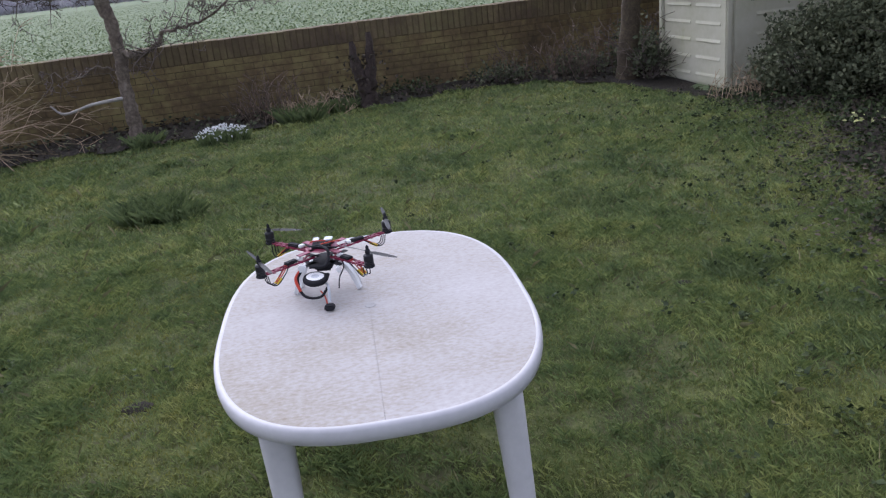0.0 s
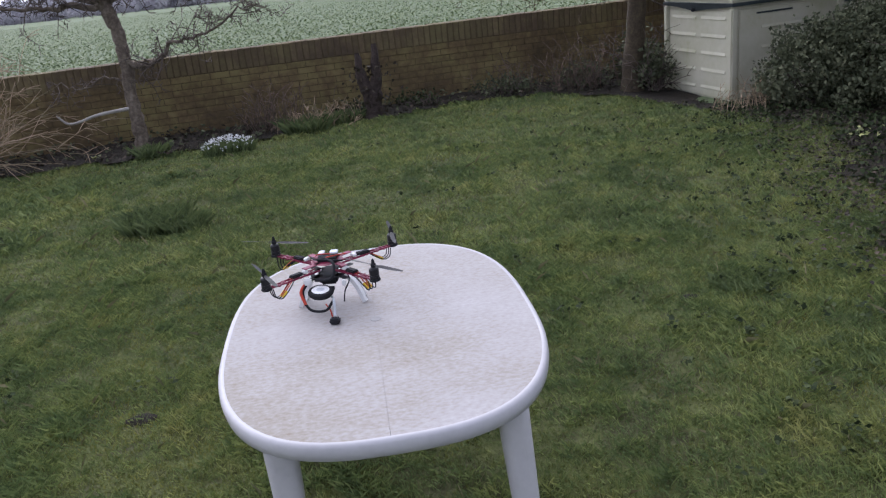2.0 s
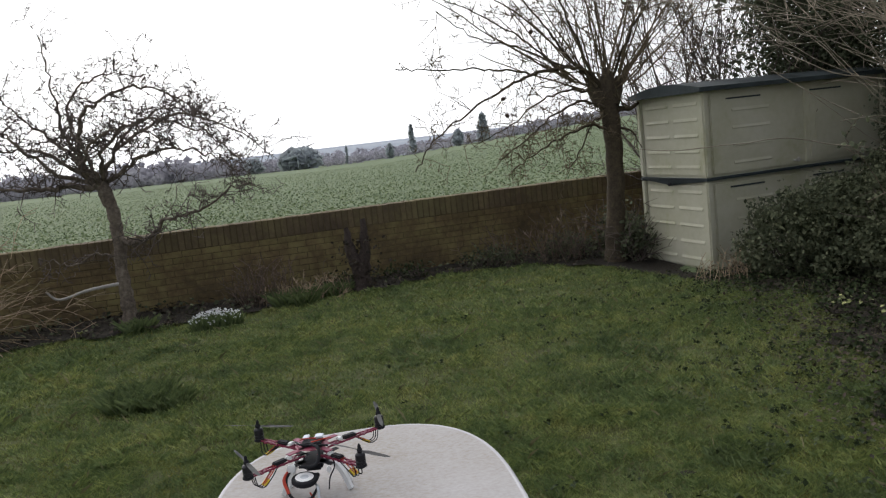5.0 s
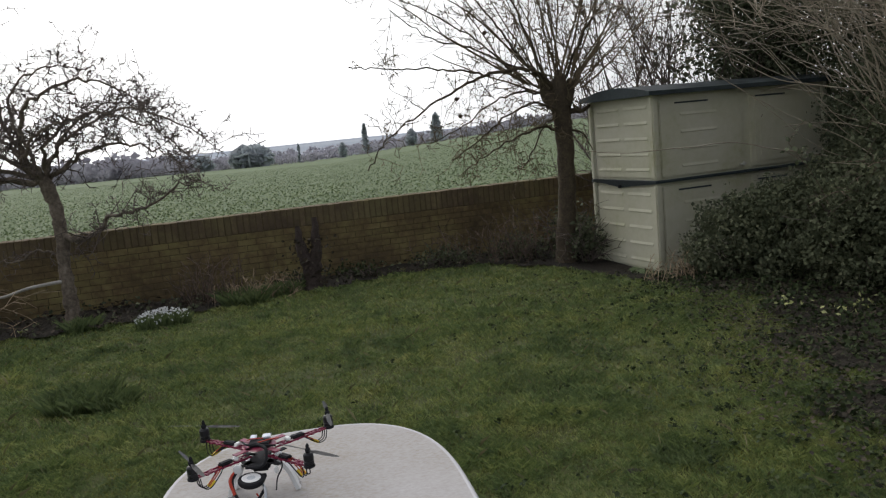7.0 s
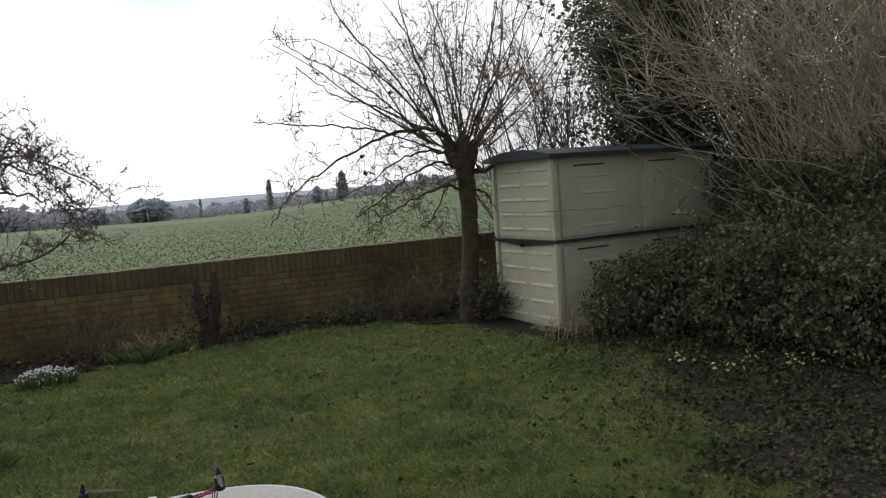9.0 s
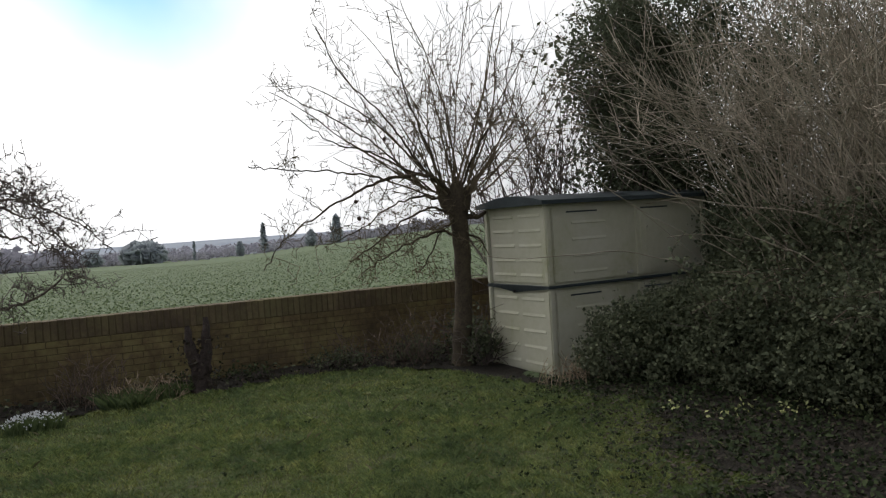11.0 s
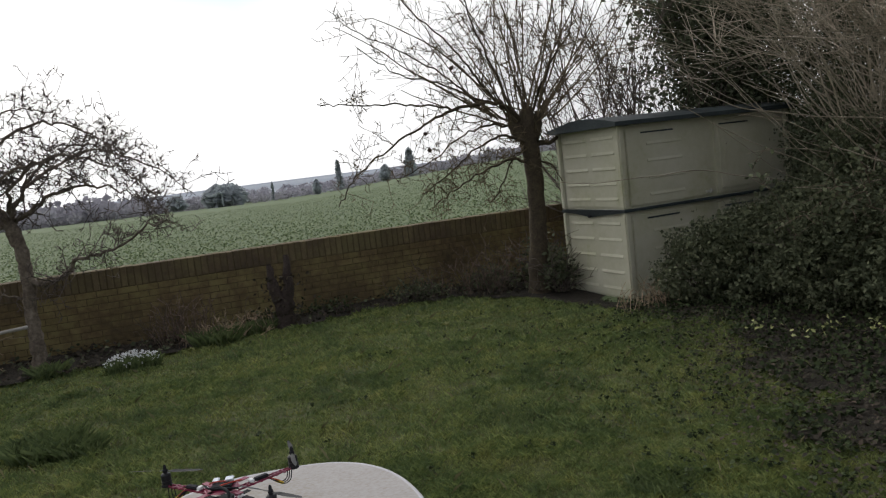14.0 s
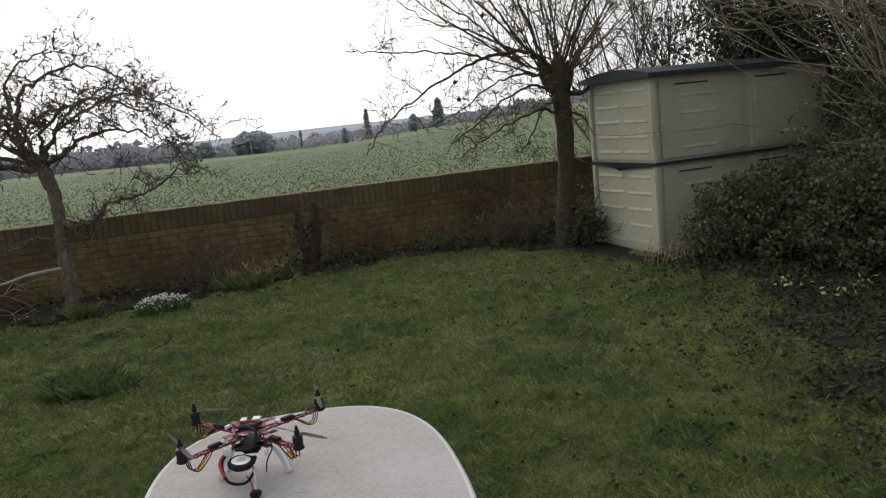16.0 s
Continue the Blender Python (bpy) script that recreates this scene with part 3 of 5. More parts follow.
def far_woods():
    r = np.random.default_rng(11)
    pieces = []
    for _ in range(1300):
        az = radians(r.uniform(-40, 24))
        d = r.uniform(405, 520)
        x, y = d * math.sin(az), d * math.cos(az)
        tall = r.uniform(2.6, 5.6) * (1.35 if r.uniform() < 0.15 else 1) * np.interp(math.degrees(az), [-40, -17, -13, 24], [2.1, 1.8, 1.0, 1.0])
        v, f = crown_cloud(r, 60, tall * 0.24, lambda u: (tall * 0.75 * np.sin(np.pi * (0.12 + 0.8 * u)), tall * (0.05 + 0.9 * u)))
        pieces.append((v + np.array((x, y, field_height(np.array(x), np.array(y)) - 0.3)), f))
    v, f = gather(pieces)
    tagged(mesh_object("far_woods", v, f, M_WOODS), "haze-paled grey-brown belt of leafless winter woods across the field", "woods", kind="stuff")


far_woods()


def far_tree(az, d, tall, wide, shape, label, n=420):
    r = np.random.default_rng(int(az * 100 + 9000))
    x, y = d * math.sin(radians(az)), d * math.cos(radians(az))
    tree = thing("distant_tree", pose(x, y, float(field_height(np.array(x), np.array(y))) - 0.3), label, "tree")
    v, f = tubes([(np.array([(0, 0, 0), (0.1, 0, tall * 0.5), (0, 0, tall * 0.97)]), np.array([tall * 0.03, tall * 0.02, 0.05]))], 6)
    mesh_object("trunk", v, f, M_CONIFER, tree)
    v, f = crown_cloud(r, n, wide * 0.42, lambda u: shape(u, tall, wide))
    mesh_object("crown", v, f, M_CONIFER, tree)


spire = lambda u, t, w: (w * 0.5 * (1 - u) ** 0.7 * (0.75 + 0.25 * np.sin(u * 40)), t * (0.12 + 0.88 * u))
flat_top = lambda u, t, w: (w * 0.5 * (0.45 + 0.55 * np.sin(u * 9.0) ** 2) * np.sqrt(np.clip(1.05 - u * u * 0.8, 0, 1)), t * (0.35 + 0.62 * u))
bushy = lambda u, t, w: (w * 0.5 * np.sin(np.pi * (0.15 + 0.8 * u)), t * (0.1 + 0.9 * u))
far_tree(-1.60, 400, 14.6, 4.6, spire, "tall narrow dark conifer standing above the far woods", 260)
far_tree(3.40, 400, 13.0, 7.0, spire, "broad dark conifer standing above the far woods", 520)
far_tree(-9.4, 400, 7.6, 19.0, flat_top, "wide flat-topped dark cedar beside the far woods", 900)
far_tree(-6.2, 405, 9.5, 2.6, spire, "slim dark conifer by the far woods", 160)
far_tree(-3.2, 405, 7.5, 4.0, bushy, "rounded dark evergreen by the far woods", 200)
far_tree(-12.6, 400, 6.4, 9.0, flat_top, "low spreading dark cedar by the far woods", 400)
far_tree(1.6, 405, 8.0, 5.5, bushy, "leafless round tree by the far woods", 200)

# ---- garden wall (its bricks are at the end of the file) ----
WALL_ANGLE = math.atan(WALL_SLOPE)
WALL_AT = pose(0, WALL_Y, 0, 0, 0, math.degrees(WALL_ANGLE))
COURSE, BRICK_L, COURSES, COPING_H = 0.0752, 0.225, 9, 0.235
WALL_TOP = COURSES * COURSE
wall = thing("wall_garden", WALL_AT, "weathered brown brick garden wall with a coping of upright bricks", "wall", kind="structure")
bm = bmesh.new()
box(bm, (-9.5, 0.008, -0.15), (7.0, 0.207, WALL_TOP + COPING_H - 0.012))
part("mortar", bm, M_MORTAR, wall, "dark recessed mortar")


# ---- resin garden shed ----
def ridge_bar(bm, lo, hi, axis):
    """A moulded ridge: a sloping top over a short step; axis is the way it stands proud."""
    back, front, along = hi[axis], lo[axis], 1 - axis
    rings = []
    for a, taper in ((lo[along], 0.012), (lo[along] + 0.012, 0), (hi[along] - 0.012, 0), (hi[along], 0.012)):
        ring = []
        for depth, z in ((back, hi[2]), (front + taper, lo[2] + 0.010), (front + taper, lo[2] + 0.005), (back, lo[2])):
            c = [0, 0, z]
            c[axis], c[along] = depth, a
            ring.append(bm.verts.new(c))
        rings.append(ring)
    for p, q in zip(rings, rings[1:]):
        for i in range(4):
            bm.faces.new((p[i], p[(i + 1) % 4], q[(i + 1) % 4], q[i]))
    bm.faces.new(rings[0])
    bm.faces.new(rings[-1][::-1])


def shed():
    ang = math.degrees(math.atan2(0.39, 1.16))
    ob = thing("garden_shed", pose(2.79, 8.56, 0, 0, 0, ang), "cream resin garden shed with a slate roof and dark waist band", "shed")
    L, D, H, BAND = 2.45, 1.22, 1.86, 0.93          # along the long face, across the end, eaves, waist
    bm = bmesh.new()
    box(bm, (0.03, 0.03, -0.05), (L - 0.03, D - 0.03, H))
    part("body", bm, M_SHED, ob)
    bm = bmesh.new()
    box(bm, (-0.03, -0.03, -0.16), (L + 0.04, D + 0.04, -0.055), 0.01)
    part("base_slab", bm, M_CONCRETE, ob, "damp grey concrete base")
    for x, y in ((0, 0), (0, D), (L, 0), (L, D)):
        for z0, z1 in ((-0.05, BAND - 0.02), (BAND + 0.02, H)):
            bm = bmesh.new()
            box(bm, (x - 0.012 if x == 0 else x - 0.06, y - 0.012 if y == 0 else y - 0.06, z0), (x + 0.06 if x == 0 else x + 0.012, y + 0.06 if y == 0 else y + 0.012, z1), 0.014)
            part("corner_post", bm, M_SHED, ob, smooth=False)
    # end wall: two stacks of raised panels in each tier, each with its ridges
    for z0, gap, high in ((-0.03, 0.182, 0.90), (BAND + 0.04, 0.168, 0.83)):
        bm = bmesh.new()
        box(bm, (0.012, 0.07, z0), (0.04, 1.15, z0 + high), 0.008)
        panel = part("wall_panel", bm, M_SHED, ob)
        for y0, y1 in ((0.10, 0.56), (0.62, 1.10)):
            for k in range(5):
                bm = bmesh.new()
                z = z0 + 0.075 + k * gap
                ridge_bar(bm, (0.003, y0 + 0.01, z), (0.014, y1 - 0.01, z + 0.045), 0)
                part("ridge", bm, M_SHED, panel)
    # long wall: wide panels with grooves, then the door leaf
    for z0, gap, high in ((-0.03, 0.182, 0.90), (BAND + 0.04, 0.168, 0.83)):
        for x0, x1, rows in ((0.10, 1.20, 4), (1.32, 2.36, 4)):
            bm = bmesh.new()
            box(bm, (x0, 0.012, z0), (x1, 0.04, z0 + high), 0.008)
            panel = part("wall_panel", bm, M_SHED, ob)
            a, b = (0.36, 0.86) if x0 < 1 else (1.46, 1.95)
            for k in range(rows if x0 < 1 else 0):
                bm = bmesh.new()
                z = z0 + 0.09 + k * gap * 1.1
                ridge_bar(bm, (a, 0.006, z), (b, 0.014, z + 0.045), 1)
                part("ridge", bm, M_SHED, panel)
            bm = bmesh.new()
            box(bm, (a - 0.06, 0.006, z0 + high - 0.055), (b - 0.12, 0.02, z0 + high - 0.038))
            part("slot", bm, M_SHEDROOF, panel, "dark moulded slot")
    # raised door leaf on the upper tier with its small latch
    bm = bmesh.new()
    box(bm, (1.38, 0.002, BAND + 0.09), (1.96, 0.02, BAND + 0.80), 0.007)
    leaf = part("door_leaf", bm, M_SHED, ob)
    bm = bmesh.new()
    box(bm, (1.45, -0.003, BAND + 0.16), (1.89, 0.006, BAND + 0.72), 0.004)
    part("door_panel", bm, M_SHED, leaf)
    bm = bmesh.new()
    box(bm, (1.14, -0.006, BAND + 0.075), (1.24, 0.016, BAND + 0.095), 0.004)
    box(bm, (1.18, -0.022, BAND + 0.065), (1.205, 0.0, BAND + 0.112), 0.006)
    part("latch", bm, M_SHEDTRIM, ob, "small grey latch")
    # waist band round the shed, sagging at the middle of the end wall
    bm = bmesh.new()
    box(bm, (-0.016, -0.016, BAND - 0.014), (L + 0.016, D + 0.016, BAND + 0.016), 0.004)
    part("waist_band", bm, M_SHEDROOF, ob, "dark slate-coloured band")
    bm = bmesh.new()
    top = [bm.verts.new((-0.018, y, BAND + 0.012)) for y in (0.02, 0.40, 0.62, 0.95, 1.20)]
    low = [bm.verts.new((-0.018, y, BAND - d)) for y, d in ((0.02, 0.018), (0.40, 0.045), (0.62, 0.070), (0.95, 0.030), (1.20, 0.018))]
    for i in range(4):
        bm.faces.new((top[i], top[i + 1], low[i + 1], low[i]))
    bmesh.ops.solidify(bm, geom=bm.faces[:], thickness=0.006)
    part("overlap_flap", bm, M_SHEDROOF, ob, "sagging dark flap under the band")
    bm = bmesh.new()
    lathe(bm, [(0.004, 0), (0.018, 0.002), (0.02, 0.02), (0.012, 0.03)], 12, Matrix.Translation((-0.02, 0.63, BAND - 0.055)) @ pose(0, 0, 0, 0, -90, 0))
    part("catch", bm, M_BLACK, ob, "small black catch")
    # low curved roof with an overhanging rim
    bm = bmesh.new()
    prof = [(-0.07, -0.01), (-0.07, 0.035), (0.10, 0.065), (0.35, 0.10), (0.61, 0.115), (0.87, 0.10), (1.12, 0.065), (1.29, 0.035), (1.29, -0.01)]
    rings = [[bm.verts.new((x, y, H + z)) for y, z in prof] for x in (-0.08, L + 0.08)]
    for i in range(len(prof) - 1):
        bm.faces.new((rings[0][i], rings[0][i + 1], rings[1][i + 1], rings[1][i]))
    bm.faces.new(rings[0][::-1])
    bm.faces.new(rings[1])
    bm.faces.new((rings[0][0], rings[0][-1], rings[1][-1], rings[1][0]))
    part("roof", bm, M_SHEDROOF, ob, "dark slate resin roof")
    for x in (0.55, 1.2, 1.85):
        bm = bmesh.new()
        v0 = [(x + s, y, H + z + 0.012) for s in (-0.02, 0.02) for y, z in prof[1:-1]]
        k = len(prof) - 2
        vs = [bm.verts.new(c) for c in v0]
        for i in range(k - 1):
            bm.faces.new((vs[i], vs[i + 1], vs[k + i + 1], vs[k + i]))
        bmesh.ops.solidify(bm, geom=bm.faces[:], thickness=0.014)
        part("roof_rib", bm, M_SHEDROOF, ob)


shed()


# ---- oval white garden table ----
TABLE_AT = pose(-0.301, 2.088, 0, 0, 0, 8)
TABLE_H = 0.72


def outline(a, b, sides=96, power=2.75):
    out = []
    for i in range(sides):
        t = 2 * math.pi * i / sides
        c, s = math.cos(t), math.sin(t)
        out.append((a * math.copysign(abs(c) ** (2 / power), c), b * math.copysign(abs(s) ** (2 / power), s)))
    return out


def garden_table():
    ob = thing("garden_table", TABLE_AT, "oval white resin garden table with a weathered dirty top", "table")
    A, B = 0.434, 0.631
    for side in (-1, 1):
        bm = bmesh.new()
        ring_t = [bm.verts.new((x, y, TABLE_H)) for x, y in outline(A - 0.016, B - 0.016)]
        ring_b = [bm.verts.new((x, y, TABLE_H - 0.012)) for x, y in outline(A - 0.016, B - 0.016)]
        bm.faces.new(ring_t)
        bm.faces.new(ring_b[::-1])
        for i in range(96):
            j = (i + 1) % 96
            bm.faces.new((ring_b[i], ring_b[j], ring_t[j], ring_t[i]))
        cut = bmesh.ops.bisect_plane(bm, geom=bm.verts[:] + bm.edges[:] + bm.faces[:], plane_co=(-0.012 + side * 0.0004, 0, 0), plane_no=(side, 0, 0), clear_inner=True)
        bmesh.ops.holes_fill(bm, edges=[e for e in bm.edges if e.is_boundary])
        bmesh.ops.triangulate(bm, faces=bm.faces[:])
        part("top_panel", bm, M_TABLETOP, ob, "weathered beige-white top half with lichen dirt")
    bm = bmesh.new()
    prof = [(-0.016, 0.0), (-0.011, 0.0012), (-0.005, -0.001), (-0.001, -0.007), (0.0, -0.022), (-0.003, -0.039), (-0.010, -0.044), (-0.016, -0.040), (-0.026, -0.014)]
    rings = [[bm.verts.new((x, y, TABLE_H + dz)) for x, y in outline(A + off, B + off)] for off, dz in prof]
    for a, b in zip(rings, rings[1:]):
        for i in range(96):
            j = (i + 1) % 96
            bm.faces.new((a[i], a[j], b[j], b[i]))
    part("rim", bm, M_RIM, ob, "smooth rounded white rim", smooth=True)
    bm = bmesh.new()
    box(bm, (-0.018, -B + 0.05, TABLE_H - 0.022), (-0.006, B - 0.05, TABLE_H - 0.0012))
    part("joint_strip", bm, M_GROOVE, ob, "dirt-filled joint between the halves")
    bm = bmesh.new()
    lathe(bm, [(0.006, -0.01), (0.016, -0.010), (0.016, 0.0008), (0.014, 0.0018), (0.003, 0.0012)], 24, Matrix.Translation((-0.010, 0.003, TABLE_H)))
    part("parasol_cap", bm, M_CAP, ob, "grey round parasol-hole cap")
    for sx in (-1, 1):
        for sy in (-1, 1):
            bm = bmesh.new()
            rings = []
            for t in (0.0, 0.08, 0.35, 0.7, 0.97, 1.0):
                z = (TABLE_H - 0.03) * (1 - t)
                w, d = 0.039 - 0.016 * t, 0.032 - 0.012 * t
                cx, cy = (sx * 0.270 + 0.004 + (0.024 + 0.012 * sx) * t), sy * (0.475 + 0.05 * t)
                rings.append([bm.verts.new((cx + w * math.copysign(abs(math.cos(q)) ** 0.6, math.cos(q)), cy + d * math.copysign(abs(math.sin(q)) ** 0.6, math.sin(q)), z)) for q in [2 * math.pi * (i + 0.5) / 16 for i in range(16)]])
            for a, b in zip(rings, rings[1:]):
                for i in range(16):
                    bm.faces.new((a[i], b[i], b[(i + 1) % 16], a[(i + 1) % 16]))
            bm.faces.new(rings[0])
            bm.faces.new(rings[-1][::-1])
            part("leg", bm, M_LEG, ob, smooth=True)


garden_table()


# ---- four-armed model aircraft standing on the table ----
def quadcopter():
    ob = thing("quadcopter", pose(-0.450, 2.235, TABLE_H + 0.003, 0, 0, 0), "small quadcopter with dark red arms, white legs, on the table", "drone")
    ARM_Z = 0.118
    for name, z, r in (("lower_plate", 0.095, 0.060), ("upper_plate", 0.134, 0.050)):
        bm = bmesh.new()
        lathe(bm, [(r - 0.004, z), (r, z + 0.0008), (r - 0.004, z + 0.002)], 8)
        for k in range(4):
            a = radians(45 + 90 * k)
            box(bm, (0.03, -0.009, z), (0.085, 0.009, z + 0.002), 0, pose(0, 0, 0, 0, 0, 45 + 90 * k))
        part(name, bm, M_BLACK if z < 0.1 else M_RED, ob)
    for k in range(4):
        deg, reach = ((37, 0.229), (143, 0.229), (224, 0.212), (316, 0.212))[k]
        turn = pose(0, 0, 0, 0, 0, deg) @ Matrix.Diagonal((reach / 0.225, 1, 1, 1))
        bm = bmesh.new()
        for s in (-1, 1):           # two rails joined by struts, narrowing outwards
            box(bm, (0.04, -0.0022, ARM_Z - 0.003), (0.215, 0.0022, ARM_Z + 0.002), 0.001, turn @ pose(0, s * 0.014, 0, 0, 0, -s * 2.2))
        for x in (0.06, 0.085, 0.11, 0.135, 0.16, 0.185):
            box(bm, (x, -0.014, ARM_Z - 0.003), (x + 0.005, 0.014, ARM_Z + 0.001), 0, turn @ pose(0, 0, 0, 0, 0, 0))
        for x in (0.072, 0.122, 0.172):
            box(bm, (-0.016, -0.002, -0.003), (0.016, 0.002, 0.002), 0, turn @ pose(x, 0, ARM_Z, 0, 0, 42))
        arm = part("arm", bm, M_RED, ob, "dark red lattice arm")
        bm = bmesh.new()
        lathe(bm, [(0.013, ARM_Z - 0.005), (0.016, ARM_Z - 0.003), (0.016, ARM_Z + 0.001), (0.013, ARM_Z + 0.003)], 14, turn @ pose(0.225, 0, 0))
        part("motor_mount", bm, M_BLACK, arm, "black motor mount")
        bm = bmesh.new()
        lathe(bm, [(0.011, 0.003), (0.0142, 0.005), (0.0142, 0.012), (0.0125, 0.0135), (0.0142, 0.015), (0.0142, 0.031), (0.011, 0.035), (0.005, 0.037)], 18, turn @ pose(0.225, 0, ARM_Z))
        motor = part("motor", bm, M_MOTOR, ob, "black brushless motor", smooth=False)
        bm = bmesh.new()
        lathe(bm, [(0.006, 0.037), (0.0075, 0.040), (0.0075, 0.046), (0.0048, 0.049), (0.0045, 0.056), (0.002, 0.061)], 12, turn @ pose(0.225, 0, ARM_Z))
        part("propeller_nut", bm, M_BLACK, motor)
        bm = bmesh.new()
        hub = turn @ pose(0.225, 0, ARM_Z + 0.043)
        pang = (64, 20, 75, 5)[k]
        for s in (0, 180):
            rows = [(0.008, 0.004, 0.0), (0.03, 0.007, 0.002), (0.065, 0.008, 0.0015), (0.10, 0.006, 0.001), (0.118, 0.003, 0.0005)]
            prev = None
            for r_, w_, t_ in rows:
                pair = [bm.verts.new(hub @ pose(0, 0, 0, 0, 0, pang + s) @ Vector((r_, -w_, -t_))), bm.verts.new(hub @ pose(0, 0, 0, 0, 0, pang + s) @ Vector((r_, w_ * 0.6, t_)))]
                if prev:
                    bm.faces.new((prev[0], pair[0], pair[1], prev[1]))
                prev = pair
        bmesh.ops.solidify(bm, geom=bm.faces[:], thickness=0.0012)
        part("propeller", bm, M_PROP, motor, "thin dark two-bladed propeller")
        bm = bmesh.new()
        box(bm, (0.098, -0.010, ARM_Z + 0.002), (0.140, 0.010, ARM_Z + 0.011), 0.003, turn)
        part("speed_controller", bm, M_BLACK, arm, "black sleeved speed controller")
        bm = bmesh.new()
        box(bm, (0.080, -0.009, ARM_Z + 0.004), (0.094, 0.009, ARM_Z + 0.012), 0.002, turn)
        part("cable_tie_block", bm, M_WHITE, arm, "white plastic block")
        # motor leads looping under the arm, with yellow sleeves
        spots = [turn @ Vector(p) for p in ((0.210, 0, ARM_Z - 0.004), (0.205, 0.004, ARM_Z - 0.030), (0.185, 0.008, ARM_Z - 0.036), (0.150, 0.006, ARM_Z - 0.012), (0.135, 0, ARM_Z + 0.002))]
        side = (turn.to_3x3() @ Vector((0, 1, 0)))
        v, f = tubes([wire([tuple(p + side * o) for p in spots], 0.0016) for o in (-0.012, -0.001, 0.010)], 5)
        mesh_object("motor_leads", v, f, M_BLACK, arm, "black motor leads")
        v, f = tubes([wire([tuple(p + side * o + Vector((0, 0, 0.004))) for p in spots[2:]], 0.0017) for o in (-0.004, 0.004)], 5)
        mesh_object("supply_leads", v, f, M_REDWIRE, arm, "red supply leads")
        v, f = tubes([(np.array([tuple(spots[2] + side * o), tuple(spots[2] * 0.5 + spots[3] * 0.5 + side * o)]), np.array([0.004, 0.004])) for o in (-0.006, 0.006)], 6)
        mesh_object("yellow_sleeve", v, f, M_YELLOW, arm, "yellow connector sleeves")
        # curved landing leg
        out = pose(0, 0, 0, 0, 0, (24, 156, 186, 352)[k])
        line = smooth_line([out @ Vector(p) for p in ((0.030, 0, 0.094), (0.052, 0, 0.086), (0.076, 0, 0.056), (0.094, 0, 0.010), (0.098, 0, 0.0))], 5)
        bm = bmesh.new()
        across = out.to_3x3() @ Vector((0, 1, 0))
        prev = None
        for i, p in enumerate(line):
            tang = Vector(line[min(i + 1, len(line) - 1)] - line[max(i - 1, 0)]).normalized()
            nrm = tang.cross(across)
            w = 0.010 - 0.002 * i / len(line)
            ring = [bm.verts.new(Vector(p) + across * (w * a) + nrm * (0.006 * b)) for a, b in ((-1, -1), (1, -1), (1, 1), (-1, 1))]
            if prev:
                for q in range(4):
                    bm.faces.new((prev[q], prev[(q + 1) % 4], ring[(q + 1) % 4], ring[q]))
            else:
                bm.faces.new(ring[::-1])
            prev = ring
        bm.faces.new(prev)
        part("landing_leg", bm, M_WHITE, ob, "curved white landing leg")
    # stack of electronics on the plates
    bm = bmesh.new()
    box(bm, (-0.028, -0.020, 0.136), (0.028, 0.034, 0.147), 0.003)
    part("flight_board", bm, M_BLACK, ob)
    for x, w in ((-0.028, 0.018), (0.006, 0.024)):
        bm = bmesh.new()
        box(bm, (x, 0.010, 0.147), (x + w, 0.040, 0.153), 0.002)
        part("receiver_box", bm, M_SILVER, ob, "silver-white receiver box")
    bm = bmesh.new()
    box(bm, (-0.026, -0.030, 0.068), (0.026, 0.07, 0.094), 0.006)
    part("battery", bm, M_BLACK, ob, "black battery pack")
    bm = bmesh.new()
    box(bm, (0.048, -0.090, 0.082), (0.060, -0.078, 0.102), 0.003)
    part("spacer_block", bm, M_WHITE, ob, "white plastic spacer block")
    bm = bmesh.new()
    box(bm, (-0.062, -0.085, 0.090), (-0.040, -0.070, 0.112), 0.003)
    part("spacer_block", bm, M_WHITE, ob, "white plastic spacer block")
    # round black pod with a white label, in front
    tilt = pose(-0.014, -0.100, 0.070, 5, 4, 0) @ Matrix.Diagonal((0.88, 0.88, 0.88, 1))
    bm = bmesh.new()
    lathe(bm, [(0.030, -0.008), (0.034, -0.006), (0.038, -0.002), (0.041, 0.002), (0.041, 0.010), (0.038, 0.014), (0.010, 0.0145)], 28, tilt)
    pod = part("round_pod", bm, M_BLACK, ob, "round black pod", smooth=False)
    bm = bmesh.new()
    lathe(bm, [(0.028, 0.0142), (0.029, 0.0150), (0.028, 0.0156)], 28, tilt)
    part("label_disc", bm, M_WHITE, pod, "round white label")
    bm = bmesh.new()
    lathe(bm, [(0.012, 0.0156), (0.0135, 0.0160), (0.012, 0.0164)], 20, tilt)
    part("label_ring", bm, M_SILVER, pod)
    bm = bmesh.new()
    box(bm, (-0.030, -0.095, 0.062), (0.020, -0.05, 0.072), 0.002)
    part("pod_bracket", bm, M_BLACK, ob)
    # battery cable hanging to the table in front
    v, f = tubes([wire([(-0.05, -0.07, 0.10), (-0.065, -0.10, 0.075), (-0.045, -0.135, 0.040), (0.0, -0.14, 0.034), (0.02, -0.11, 0.05)], 0.004)], 6)
    mesh_object("battery_cable", v, f, M_BLACK, ob)
    v, f = tubes([wire([(-0.056, -0.07, 0.098), (-0.070, -0.10, 0.080), (-0.055, -0.128, 0.050)], 0.0045)], 6)
    mesh_object("red_cable", v, f, M_REDWIRE, ob, "red battery cable")
    v, f = tubes([wire([(0.0, -0.12, 0.045), (0.012, -0.13, 0.030), (0.018, -0.145, 0.015)], 0.0022)], 6)
    mesh_object("red_cable", v, f, M_REDWIRE, ob, "red battery cable")
